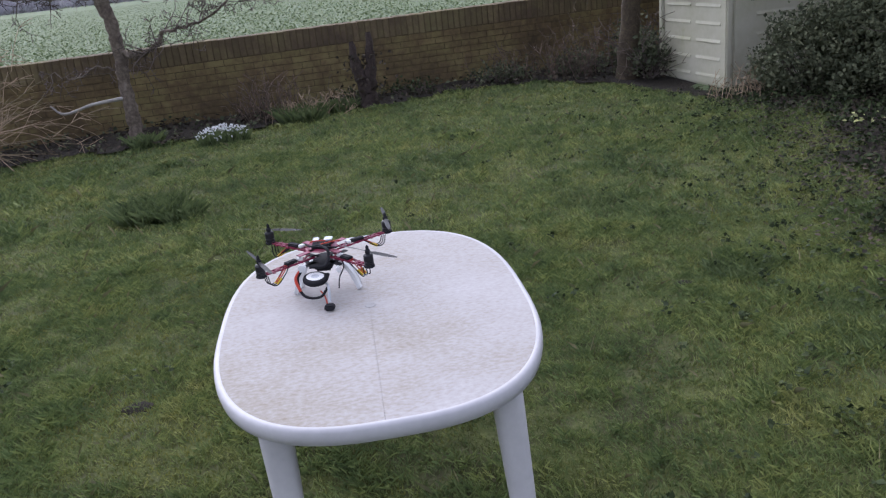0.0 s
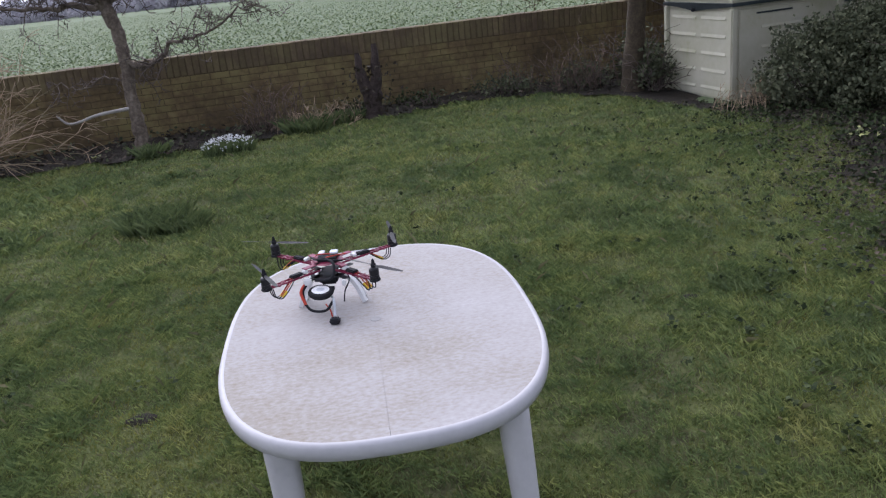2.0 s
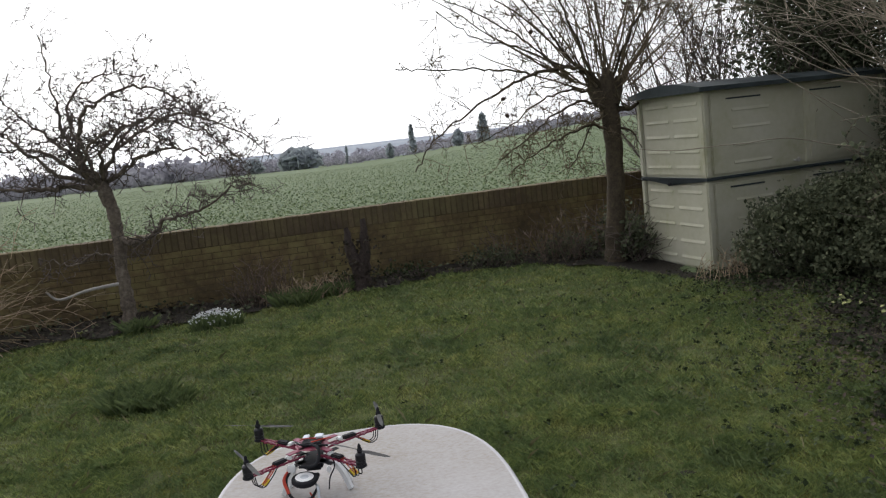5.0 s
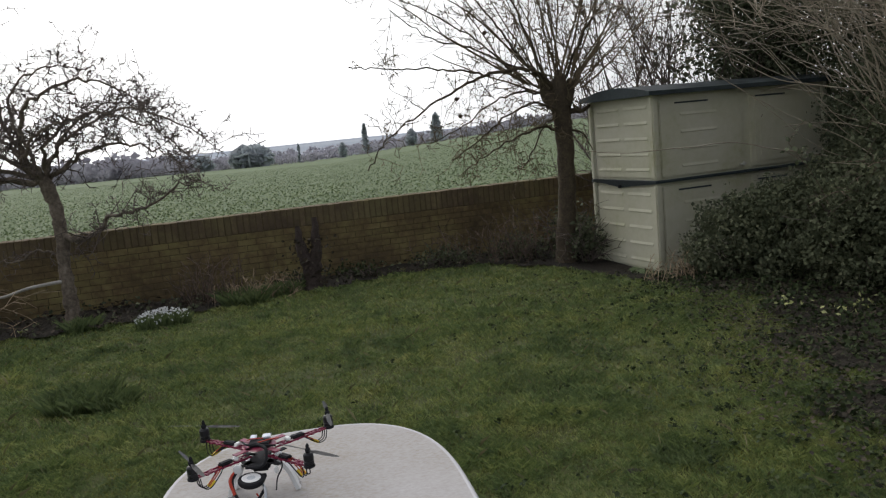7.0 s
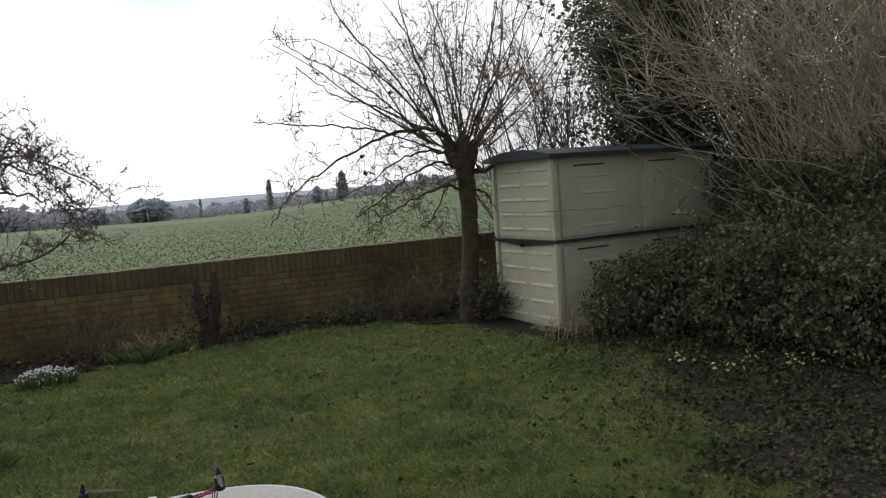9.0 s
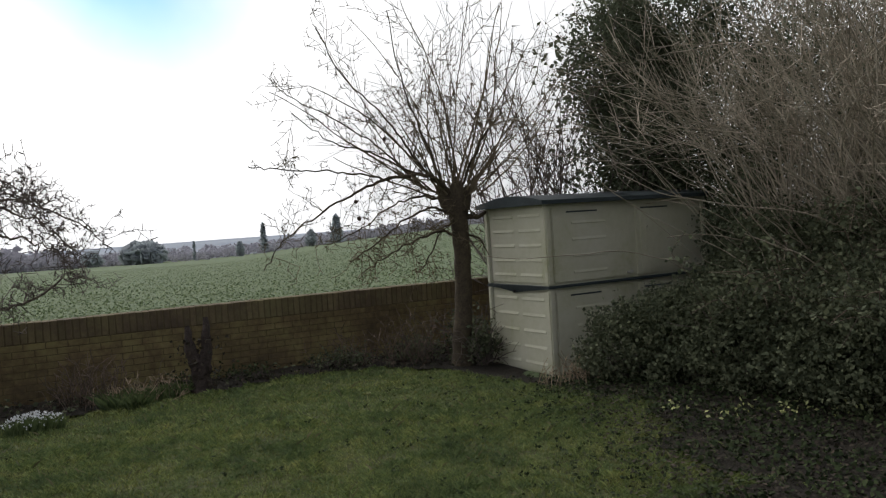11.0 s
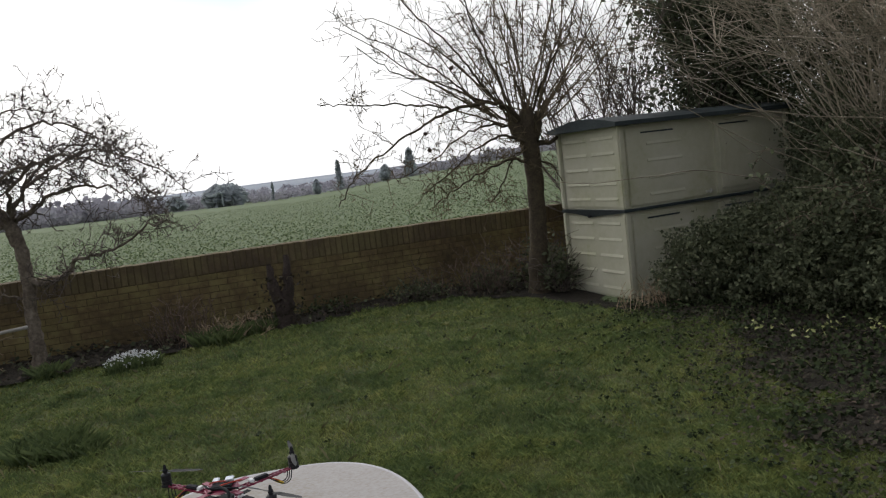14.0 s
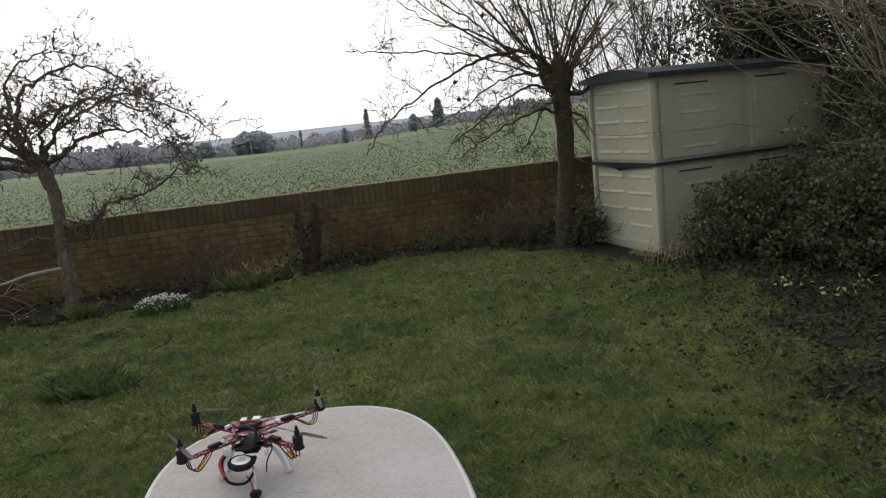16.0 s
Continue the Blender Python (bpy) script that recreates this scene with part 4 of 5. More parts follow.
    v, f = tubes([wire([(0.015, -0.10, 0.06), (0.025, -0.125, 0.055), (0.026, -0.146, 0.018)], 0.004)], 6)
    mesh_object("grey_lead", v, f, M_SILVER, ob, "grey sleeved lead")
    bm = bmesh.new()
    box(bm, (0.011, -0.168, 0.0), (0.040, -0.142, 0.015), 0.004)
    part("plug", bm, M_BLACK, ob, "black plug lying on the table")
    v, f = tubes([wire([(0.0, -0.03, 0.15), (0.03, -0.07, 0.145), (0.02, -0.09, 0.11), (-0.03, -0.07, 0.10)], 0.0045), wire([(-0.05, 0.02, 0.14), (-0.02, -0.04, 0.152), (0.05, -0.03, 0.14)], 0.003), wire([(0.055, -0.05, 0.125), (0.07, -0.08, 0.10), (0.055, -0.09, 0.07), (0.05, -0.10, 0.04)], 0.002)], 6)
    mesh_object("signal_cables", v, f, M_BLACK, ob)
    v, f = tubes([wire([(-0.04, 0.03, 0.14), (-0.02, 0.0, 0.155), (0.01, 0.01, 0.15)], 0.002), wire([(0.05, 0.03, 0.14), (0.03, -0.01, 0.152), (0.0, -0.02, 0.15)], 0.002)], 5)
    mesh_object("red_leads", v, f, M_REDWIRE, ob)


quadcopter()


# ---- trees ----
def limb(out, rng, points, r0, r1, twigs, tlen, lift=0.0, level=2, wobble=0.35, kids=4, jitter=0.03, spread=1.0, per=6):
    """A main limb along a drawn line, with twigs sprouting from it."""
    line = smooth_line(points, per)
    line[1:-1] += rng.normal(0, jitter, (len(line) - 2, 3)) * 0.5
    rad = r1 + (r0 - r1) * np.linspace(1, 0, len(line)) ** 1.4
    for _ in range(twigs):
        i = rng.integers(max(1, len(line) // 4), len(line))
        w = rng.normal(0, 1, 3) + np.array((0, 0, 0.35))
        sprout(rng, out, line[i], w / np.linalg.norm(w), tlen * rng.uniform(0.4, 1.2), max(rad[i] * 0.45, 0.004), level, wobble, lift, kids, spread, 0.5)
    return line, rad


def apple_tree():
    r = np.random.default_rng(21)
    tree = thing("apple_tree", pose(0, 0, 0), "old leafless apple tree with a gnarled spreading crown", "tree")
    y = 8.5
    twigs, limbs = [], []
    trunk = smooth_line([(-3.43, y, -0.05), (-3.42, y, 0.25), (-3.43, y, 0.6), (-3.41, y, 0.95), (-3.42, y, 1.27), (-3.50, y, 1.57)], 6)
    rad = np.interp(np.linspace(0, 1, len(trunk)), [0, 0.06, 0.2, 0.6, 1], [0.118, 0.086, 0.071, 0.063, 0.070])
    v, f = tubes([(trunk + r.normal(0, 0.006, trunk.shape), rad * r.uniform(0.88, 1.14, len(rad)))], 12)
    mesh_object("trunk", v, f, M_BARK, tree, "grey-brown scarred trunk", smooth=True)
    F = (-3.495, y, 1.55)
    plans = [
        ([F, (-3.8, y - .1, 1.58), (-4.14, y - .25, 1.58), (-4.55, y - .3, 1.68), (-5.0, y - .3, 1.85)], 0.055, 26),
        ([F, (-3.72, y + .1, 1.85), (-3.86, y + .15, 2.15), (-3.93, y + .2, 2.65), (-3.98, y + .2, 3.15)], 0.045, 24),
        ([F, (-3.60, y - .1, 1.85), (-3.56, y - .2, 2.14), (-3.36, y - .25, 2.36), (-2.95, y - .2, 2.50), (-2.55, y - .15, 2.35), (-2.30, y - .1, 2.05)], 0.050, 34),
        ([F, (-3.38, y + .05, 1.62), (-3.10, y + .15, 1.80), (-2.76, y + .2, 1.85), (-2.38, y + .2, 1.75), (-2.10, y + .2, 1.55)], 0.045, 30),
        ([(-3.41, y, 0.98), (-3.24, y - .03, 0.93), (-3.08, y - .05, 0.97), (-2.84, y - .1, 1.12), (-2.45, y - .15, 1.22), (-2.05, y - .2, 1.42), (-1.85, y - .2, 1.38)], 0.050, 34),
        ([F, (-3.75, y + .2, 1.80), (-4.10, y + .45, 2.05), (-4.45, y + .5, 2.35), (-4.75, y + .5, 2.75)], 0.045, 26),
        ([F, (-3.45, y + .3, 1.85), (-3.25, y + .5, 2.15), (-2.85, y + .55, 2.30), (-2.45, y + .5, 2.15)], 0.040, 26),
        ([F, (-3.55, y - .3, 1.75), (-3.25, y - .55, 2.0), (-2.9, y - .6, 2.10), (-2.5, y - .55, 1.85)], 0.036, 24),
        ([F, (-3.9, y - .3, 1.8), (-4.2, y - .5, 2.2), (-4.5, y - .5, 2.45)], 0.036, 22),
        ([F, (-3.30, y - .2, 1.95), (-2.80, y - .35, 2.15), (-2.25, y - .4, 1.98), (-1.92, y - .4, 1.66)], 0.034, 30),
        ([F, (-3.25, y + .1, 1.95), (-2.70, y + .3, 2.20), (-2.15, y + .35, 2.0), (-1.85, y + .35, 1.75)], 0.032, 28),
        ([F, (-3.75, y + .1, 2.2), (-3.70, y + .1, 2.5), (-3.35, y + .1, 2.68), (-2.95, y + .1, 2.62)], 0.030, 24),
        ([F, (-4.0, y - .1, 1.95), (-4.35, y - .1, 2.0), (-4.8, y - .1, 2.15)], 0.034, 24),
        ([(-3.42, y, 0.80), (-3.60, y - .1, 0.86), (-3.85, y - .15, 0.78), (-4.1, y - .2, 0.86)], 0.018, 6),
    ]
    for points, r0, n in plans:
        limbs.append(limb(twigs, r, points, r0 * 0.72, 0.006, int(n * 1.3), 0.33, lift=0.02, wobble=0.24, kids=4))
    for one in limbs:
        v, f = tubes([one], 8)
        mesh_object("limb", v, f, M_BARK, tree, smooth=True)
    v, f = tubes(twigs, 3)
    mesh_object("crown", v, f, M_TWIG, tree, "tangle of dark bare twigs")["kind"] = "stuff"
    stub = smooth_line([(-3.46, y - .05, 0.52), (-3.75, y - .15, 0.50), (-4.03, y - .2, 0.44), (-4.15, y - .22, 0.54)], 5)
    v, f = tubes([(stub, np.linspace(0.020, 0.010, len(stub)))], 7)
    mesh_object("dead_branch", v, f, M_PALE, tree, "pale barkless dead branch", smooth=True)


apple_tree()


def pollard_tree():
    r = np.random.default_rng(5)
    tree = thing("pollarded_tree", pose(0.06, 0, 0), "leafless pollarded tree with many upright shoots beside the shed", "tree")
    y = 9.65
    trunk = smooth_line([(1.93, y, -0.05), (1.95, y, 0.3), (2.0, y, 0.8), (2.02, y, 1.3), (2.0, y, 1.7), (1.95, y, 1.98)], 5)
    rad = np.interp(np.linspace(0, 1, len(trunk)), [0, 0.1, 0.5, 0.85, 1], [0.15, 0.120, 0.100, 0.108, 0.12])
    bits = [(trunk + r.normal(0, 0.006, trunk.shape), rad)]
    for dx, dz in ((-0.13, 2.07), (0.02, 2.16), (0.13, 2.05), (-0.03, 2.02)):      # the swollen head
        p = np.array([(1.97 + dx * 0.4, y, 1.85), (1.97 + dx, y + r.uniform(-.06, .06), dz - 0.02), (1.97 + dx * 1.3, y, dz + 0.1)])
        bits.append((p, np.array([0.10, 0.085, 0.03])))
    v, f = tubes(bits, 12)
    mesh_object("trunk", v, f, M_MOSSBARK, tree, "dark mossy trunk with a swollen head", smooth=True)
    limbs, twigs, shoots = [], [], []
    plans = [
        ([(1.93, y, 2.05), (1.75, y - .1, 2.22), (1.55, y - .2, 2.29), (1.15, y - .3, 2.26), (0.75, y - .4, 2.12), (0.30, y - .5, 1.90), (-0.10, y - .5, 1.62), (-0.32, y - .5, 1.32)], 0.040, 30, 0.42, -0.03),
        ([(1.15, y - .3, 2.26), (0.75, y - .35, 2.34), (0.37, y - .4, 2.38), (-0.05, y - .4, 2.42), (-0.42, y - .4, 2.47)], 0.016, 14, 0.30, 0.02),
        ([(1.55, y - .2, 2.29), (1.05, y - .1, 2.55), (0.55, y, 2.75), (0.10, y, 3.1)], 0.016, 16, 0.40, 0.05),
        ([(1.70, y - .1, 2.22), (1.45, y, 2.62), (1.15, y + .05, 3.05), (0.72, y + .1, 3.55), (0.45, y + .1, 4.1)], 0.022, 22, 0.45, 0.05),
        ([(1.40, y - .2, 2.28), (1.10, y - .2, 2.62), (0.62, y - .2, 2.95), (0.05, y - .2, 3.28)], 0.016, 16, 0.40, 0.05),
        ([(1.85, y, 2.15), (1.62, y + .1, 2.85), (1.42, y + .1, 3.5), (1.30, y + .1, 4.3)], 0.024, 22, 0.45, 0.06),
        ([(2.05, y, 2.12), (2.30, y - .1, 2.65), (2.60, y - .1, 3.10), (2.80, y, 3.9)], 0.022, 20, 0.45, 0.06),
        ([(2.05, y, 1.80), (2.25, y, 1.78), (2.50, y + .1, 1.92), (2.95, y + .2, 2.10)], 0.05, 14, 0.40, 0.05),
        ([(1.93, y - .05, 1.55), (1.75, y - .15, 1.62), (1.45, y - .3, 1.55), (1.05, y - .4, 1.38), (0.75, y - .4, 1.20)], 0.026, 26, 0.45, -0.06),
        ([(1.95, y - .05, 1.80), (1.65, y - .2, 1.90), (1.30, y - .35, 1.78), (0.95, y - .45, 1.55), (0.62, y - .45, 1.35)], 0.024, 30, 0.45, -0.06),
        ([(1.90, y, 1.95), (1.60, y + .1, 2.05), (1.25, y + .1, 1.98), (0.85, y + .1, 1.72), (0.45, y + .1, 1.55)], 0.022, 26, 0.45, -0.05),
        ([(2.05, y, 1.60), (2.22, y - .1, 1.50), (2.32, y - .1, 1.30)], 0.02, 10, 0.30, -0.05),
        ([(1.9, y - .1, 1.75), (1.72, y - .15, 1.58), (1.55, y - .2, 1.30), (1.42, y - .2, 1.15)], 0.015, 16, 0.34, -0.05),
    ]
    for points, r0, n, tl, lift in plans:
        limbs.append(limb(twigs, r, points, r0 * 0.85, 0.006, n, tl, lift=lift, level=2, wobble=0.22, kids=3, jitter=0.02))
    for k in range(40):
        a = r.uniform(-1, 1)
        lean = 1.12 * a * abs(a) ** 0.25
        d = np.array((math.sin(lean), r.normal(0, 0.28), math.cos(lean)))
        d /= np.linalg.norm(d)
        start = (1.97 + 0.30 * a + r.normal(0, .06), y + r.normal(0, .08), 2.05 + r.uniform(-.05, .16))
        shoots.append([])
        sprout(r, shoots[-1], start, d, r.uniform(1.3, 2.9) * (1.0 - 0.25 * abs(a)), r.uniform(0.007, 0.018), 2, 0.085, 0.012, 6, 0.75, 0.32)
    for one in limbs:
        v, f = tubes([one], 7)
        mesh_object("limb", v, f, M_MOSSBARK, tree, smooth=True)
    twigs = [(p, q) for p, q in twigs if not (p[:, 0].max() > 2.25 and p[:, 2].min() < 2.0)]
    for one in shoots:
        v, f = tubes(one, 3)
        mesh_object("shoot", v, f, M_SHOOT, tree)
    v, f = tubes(twigs, 3)
    mesh_object("crown", v, f, M_SHOOT, tree, "thin drooping twigs")["kind"] = "stuff"
    for x, yy, z in ((0.77, 9.3, 1.83), (0.74, 9.25, 2.02), (1.12, 9.3, 2.72)):
        bm = bmesh.new()
        lathe(bm, [(0.004, -0.026), (0.016, -0.020), (0.026, -0.004), (0.024, 0.012), (0.013, 0.021), (0.003, 0.018), (0.0015, 0.22)], 12, Matrix.Translation((x, yy, z)))
        part("withered_fruit", bm, M_BROWN, tree, "shrivelled brown hanging fruit")


pollard_tree()


def stump():
    r = np.random.default_rng(8)
    ob = thing("tree_stump", pose(-1.02, 9.32, 0), "dark ragged tree stump with dead ivy stems", "stump")
    lines = []
    for px, h0 in ((-0.11, 0.77), (0.09, 0.84)):
        core = smooth_line([(0.0, 0, -0.05), (0.01, 0, 0.12), (px * 0.25, 0, 0.30), (px * 0.8, 0, 0.46), (px, 0, h0)], 4)
        rad = np.interp(np.linspace(0, 1, len(core)), [0, 0.12, 0.5, 0.8, 1.0], [0.130, 0.105, 0.090, 0.062, 0.026])
        lines.append((core + r.normal(0, 0.006, core.shape), rad * r.uniform(0.85, 1.15, len(rad))))
        for k in range(5):
            a = r.uniform(0, 2 * np.pi)
            off = np.array((0.07 * math.cos(a), 0.05 * math.sin(a), 0))
            strand = core[:-2] + off * np.linspace(1.3, 0.7, len(core) - 2)[:, None] + r.normal(0, 0.008, (len(core) - 2, 3))
            lines.append((strand, np.linspace(0.030, 0.010, len(strand))))
    v, f = tubes(lines, 9)
    mesh_object("trunk", v, f, M_STUMP, ob, smooth=True)
    v, f = leaves(r, np.column_stack([r.normal(0, 0.11, 260), r.normal(0, 0.09, 260), r.uniform(0.02, 0.62, 260)]), 0.05, 0.1, 0.7)
    mesh_object("ivy", v, f, M_LITTER, ob, "dark dead ivy leaves")


stump()


# ---- snowdrops, dry stalks and small plants in the bed ----
def snowdrops():
    r = np.random.default_rng(14)
    ob = thing("snowdrop_clump", pose(-2.42, 8.16, 0.0, 0, 0, 14), "dense clump of white snowdrops in the bed", "flowers")
    n = 900
    a, d = r.uniform(0, 2 * np.pi, n), np.sqrt(r.uniform(0, 1, n))
    v, f = blades(r, np.column_stack([0.27 * d * np.cos(a), 0.15 * d * np.sin(a)]), 0.12, 0.007, 0.5)
    mesh_object("leaf_clump", v, f, M_TUFT, ob)["kind"] = "stuff"
    n = 150
    a, d = r.uniform(0, 2 * np.pi, n), np.sqrt(r.uniform(0, 1, n))
    c = np.column_stack([0.27 * d * np.cos(a), 0.15 * d * np.sin(a), 0.05 + 0.13 * np.sqrt(1 - d * d * 0.9) + r.uniform(-0.02, 0.02, n)])
    v, f = leaves(r, np.repeat(c, 3, axis=0) + r.normal(0, 0.005, (3 * n, 3)), 0.021, 0.0, 0.7)
    mesh_object("blossom_mass", v, f, M_PETAL, ob, "nodding white blossoms")["kind"] = "stuff"


snowdrops()


def dry_stalks(x, y, spread, n, tall, material, name, label):
    r = np.random.default_rng(int(abs(x * 100)) + n)
    ob = thing(name, pose(x, y, 0.0), label, "dead stalks", "dead stalks along the wall")
    out = []
    for _ in range(n):
        s = (r.normal(0, spread), r.normal(0, spread * 0.5), 0)
        w = np.array((r.normal(0, 0.30), r.normal(0, 0.2), 1.0))
        sprout(r, out, s, w / np.linalg.norm(w), tall * r.uniform(0.5, 1.15), 0.004, 1, 0.12, -0.02, 3, 0.7, 0.4)
    v, f = tubes(out, 3)
    mesh_object("twig_mass", v, f, material, ob)["kind"] = "stuff"


dry_stalks(-2.15, 9.15, 0.20, 80, 0.44, M_DEADSTALK, "dead_stalks", "brown dead stalks standing against the wall")
dry_stalks(-1.72, 9.05, 0.18, 60, 0.26, M_STALK, "dead_stalks", "straw-coloured dead grass by the wall")
dry_stalks(-1.35, 9.45, 0.16, 26, 0.20, M_STALK, "dead_stalks", "straw-coloured dead grass by the wall")
dry_stalks(0.9, 10.15, 0.30, 46, 0.40, M_DEADSTALK, "dead_stalks", "brown dead stalks standing against the wall")
dry_stalks(1.45, 9.95, 0.20, 40, 0.55, M_DEADSTALK, "dead_stalks", "brown dead stalks beside the pollarded tree")
dry_stalks(2.75, 7.9, 0.16, 40, 0.22, M_STALK, "dead_stalks", "straw-coloured dead grass at the shed's foot")


def low_shrub(x, y, rx, ry, h, n, size, material, name, label, stems=20):
    r = np.random.default_rng(int(abs(x * 77) + n))
    ob = thing(name, pose(x, y, 0), label, "shrub")
    a, u, w = r.uniform(0, 2 * np.pi, n), r.uniform(0, 1, n), r.uniform(0.55, 1.08, n)
    top = np.sqrt(1 - (u * 0.98) ** 2)
    c = np.column_stack([rx * u ** 0.6 * w * np.cos(a), ry * u ** 0.6 * w * np.sin(a), 0.05 + h * top * w * r.uniform(0.35, 1.0, n)])
    c += r.normal(0, 0.05, c.shape)
    c[:, 2] = np.maximum(c[:, 2], 0.03)
    v, f = leaves(r, c, size, 0.1, 0.75)
    mesh_object("foliage", v, f, material, ob)["kind"] = "stuff"
    out = []
    for _ in range(stems):
        d = np.array((r.normal(0, 0.6), r.normal(0, 0.5), 0.9))
        sprout(r, out, (r.normal(0, rx * .25), r.normal(0, ry * .25), 0), d / np.linalg.norm(d), h * r.uniform(0.8, 1.25), 0.008, 1, 0.2, 0.0, 4, 0.8, 0.5)
    v, f = tubes(out, 3)
    mesh_object("twig_mass", v, f, M_TWIG, ob)["kind"] = "stuff"


low_shrub(1.50, 10.1, 0.40, 0.25, 0.30, 420, 0.05, M_IVY, "ivy_shrub", "low dark ivy at the foot of the pollarded tree")
low_shrub(2.15, 10.0, 0.35, 0.30, 0.62, 700, 0.06, M_IVY, "ivy_shrub", "dark ivy between the tree and the shed")
low_shrub(2.22, 9.45, 0.22, 0.16, 0.50, 500, 0.045, M_IVY, "ivy_shrub", "dark ivy climbing about the pollarded tree's foot")
low_shrub(-0.55, 9.85, 0.45, 0.16, 0.13, 260, 0.035, M_WEED, "low_plant", "low green plants by the wall")
low_shrub(-1.25, 9.55, 0.30, 0.16, 0.13, 240, 0.035, M_WEED, "low_plant", "low green plants by the wall")
low_shrub(0.55, 10.1, 0.50, 0.20, 0.20, 420, 0.04, M_IVY, "low_plant", "low dark plants by the wall")

# pale twiggy shrub at the far end of the bed
r_ = np.random.default_rng(31)
shrub = thing("twiggy_shrub", pose(-5.25, 7.95, 0), "pale bare twiggy shrub by the wall", "shrub")
out_ = []
for _ in range(42):
    d_ = np.array((r_.uniform(0.2, 1.0), r_.normal(0, 0.3), r_.uniform(0.45, 1.0)))
    sprout(r_, out_, (r_.normal(0, .12), r_.normal(0, .12), 0), d_ / np.linalg.norm(d_), r_.uniform(0.9, 1.55), 0.008, 2, 0.12, -0.05, 3, 0.6, 0.40)
v_, f_ = tubes(out_, 3)
mesh_object("twig_mass", v_, f_, M_STALK, shrub)["kind"] = "stuff"


# ---- shrubs and evergreens beside and behind the shed ----
def bush(name, label, blobs, per, size, material, seed, stems=40, stem_mat=None, category="shrub", stray=0.07):
    """Leaves on the shells of overlapping uneven mounds, over a skeleton of stems."""
    r = np.random.default_rng(seed)
    ob = thing(name, pose(0, 0, 0), label, category)
    cs, out = [], []
    for x, y, z, rx, ry, rz in blobs:
        n = int(per * (rx * ry + ry * rz + rx * rz))
        d = r.normal(0, 1, (n, 3))
        d /= np.linalg.norm(d, axis=1, keepdims=True)
        lump = 1 + 0.10 * np.sin(d[:, 0] * 17 + d[:, 2] * 15) + 0.16 * np.sin(d[:, 0] * 7 + x * 5) * np.sin(d[:, 2] * 6 + y * 3) + 0.10 * np.sin(d[:, 1] * 13 + d[:, 2] * 11)
        c = np.array((x, y, z)) + d * np.array((rx, ry, rz)) * (lump * (r.uniform(0.35, 1.05, n) ** 0.5 + np.where(r.uniform(0, 1, n) < stray, r.uniform(0, 0.18, n), 0)))[:, None]
        cs.append(c[c[:, 2] > 0.03])
        for _ in range(stems):
            e = r.normal(0, 1, 3) + np.array((0, 0, 0.5))
            e /= np.linalg.norm(e)
            foot = np.array((x + r.normal(0, rx * .3), y + r.normal(0, ry * .3), max(0.0, z - rz)))
            sprout(r, out, foot, e * np.array((1, 1, 1)) * np.sign([1, 1, 1]), max(rx, rz) * r.uniform(0.9, 1.3), 0.010, 1, 0.16, 0.03, 4, 0.7, 0.5)
    c = np.concatenate(cs)
    v, f = leaves(r, c, size, 0.1, 0.75)
    mesh_object("foliage", v, f, material, ob)["kind"] = "stuff"
    out = [(p, q) for p, q in out if p[:, 2].min() > -0.05]
    v, f = tubes(out, 3)
    mesh_object("twig_mass", v, f, stem_mat or M_BUSHTWIG, ob)["kind"] = "stuff"


bush("ivy_bush", "dark rambling ivy and bramble bush against the shed", [(3.30, 7.85, 0.28, 0.45, 0.36, 0.50), (3.85, 7.55, 0.36, 0.60, 0.50, 0.58), (4.25, 6.85, 0.40, 0.70, 0.65, 0.66), (4.65, 5.95, 0.42, 0.80, 0.75, 0.72), (5.2, 5.0, 0.4, 0.9, 0.8, 0.8), (3.95, 8.05, 0.45, 0.50, 0.3, 0.42), (4.6, 7.9, 0.65, 0.6, 0.45, 0.55), (5.0, 7.6, 1.0, 0.55, 0.5, 0.65), (5.4, 6.8, 0.95, 0.7, 0.6, 0.75), (5.9, 5.9, 0.9, 0.8, 0.7, 0.8)], 12500, 0.038, M_IVY, 41, 12, M_TWIG)
bush("evergreen_tree", "tall dark evergreen behind the shed", [(4.8, 10.4, 1.2, 0.8, 0.8, 1.3), (4.9, 10.3, 2.6, 0.9, 0.9, 1.2), (4.6, 10.5, 3.7, 0.8, 0.8, 1.0), (4.85, 10.4, 3.2, 0.7, 0.6, 1.4), (5.7, 10.0, 2.4, 1.2, 1.0, 1.9), (6.6, 9.3, 2.2, 1.2, 1.1, 2.2), (5.2, 10.3, 4.4, 1.0, 0.9, 1.1), (7.4, 8.3, 2.0, 1.2, 1.2, 2.2), (5.35, 8.7, 1.3, 0.55, 0.6, 0.9), (6.6, 7.6, 1.2, 1.0, 1.0, 1.2)], 6000, 0.042, M_EVERGREEN, 43, 10, category="tree", stray=0.04)


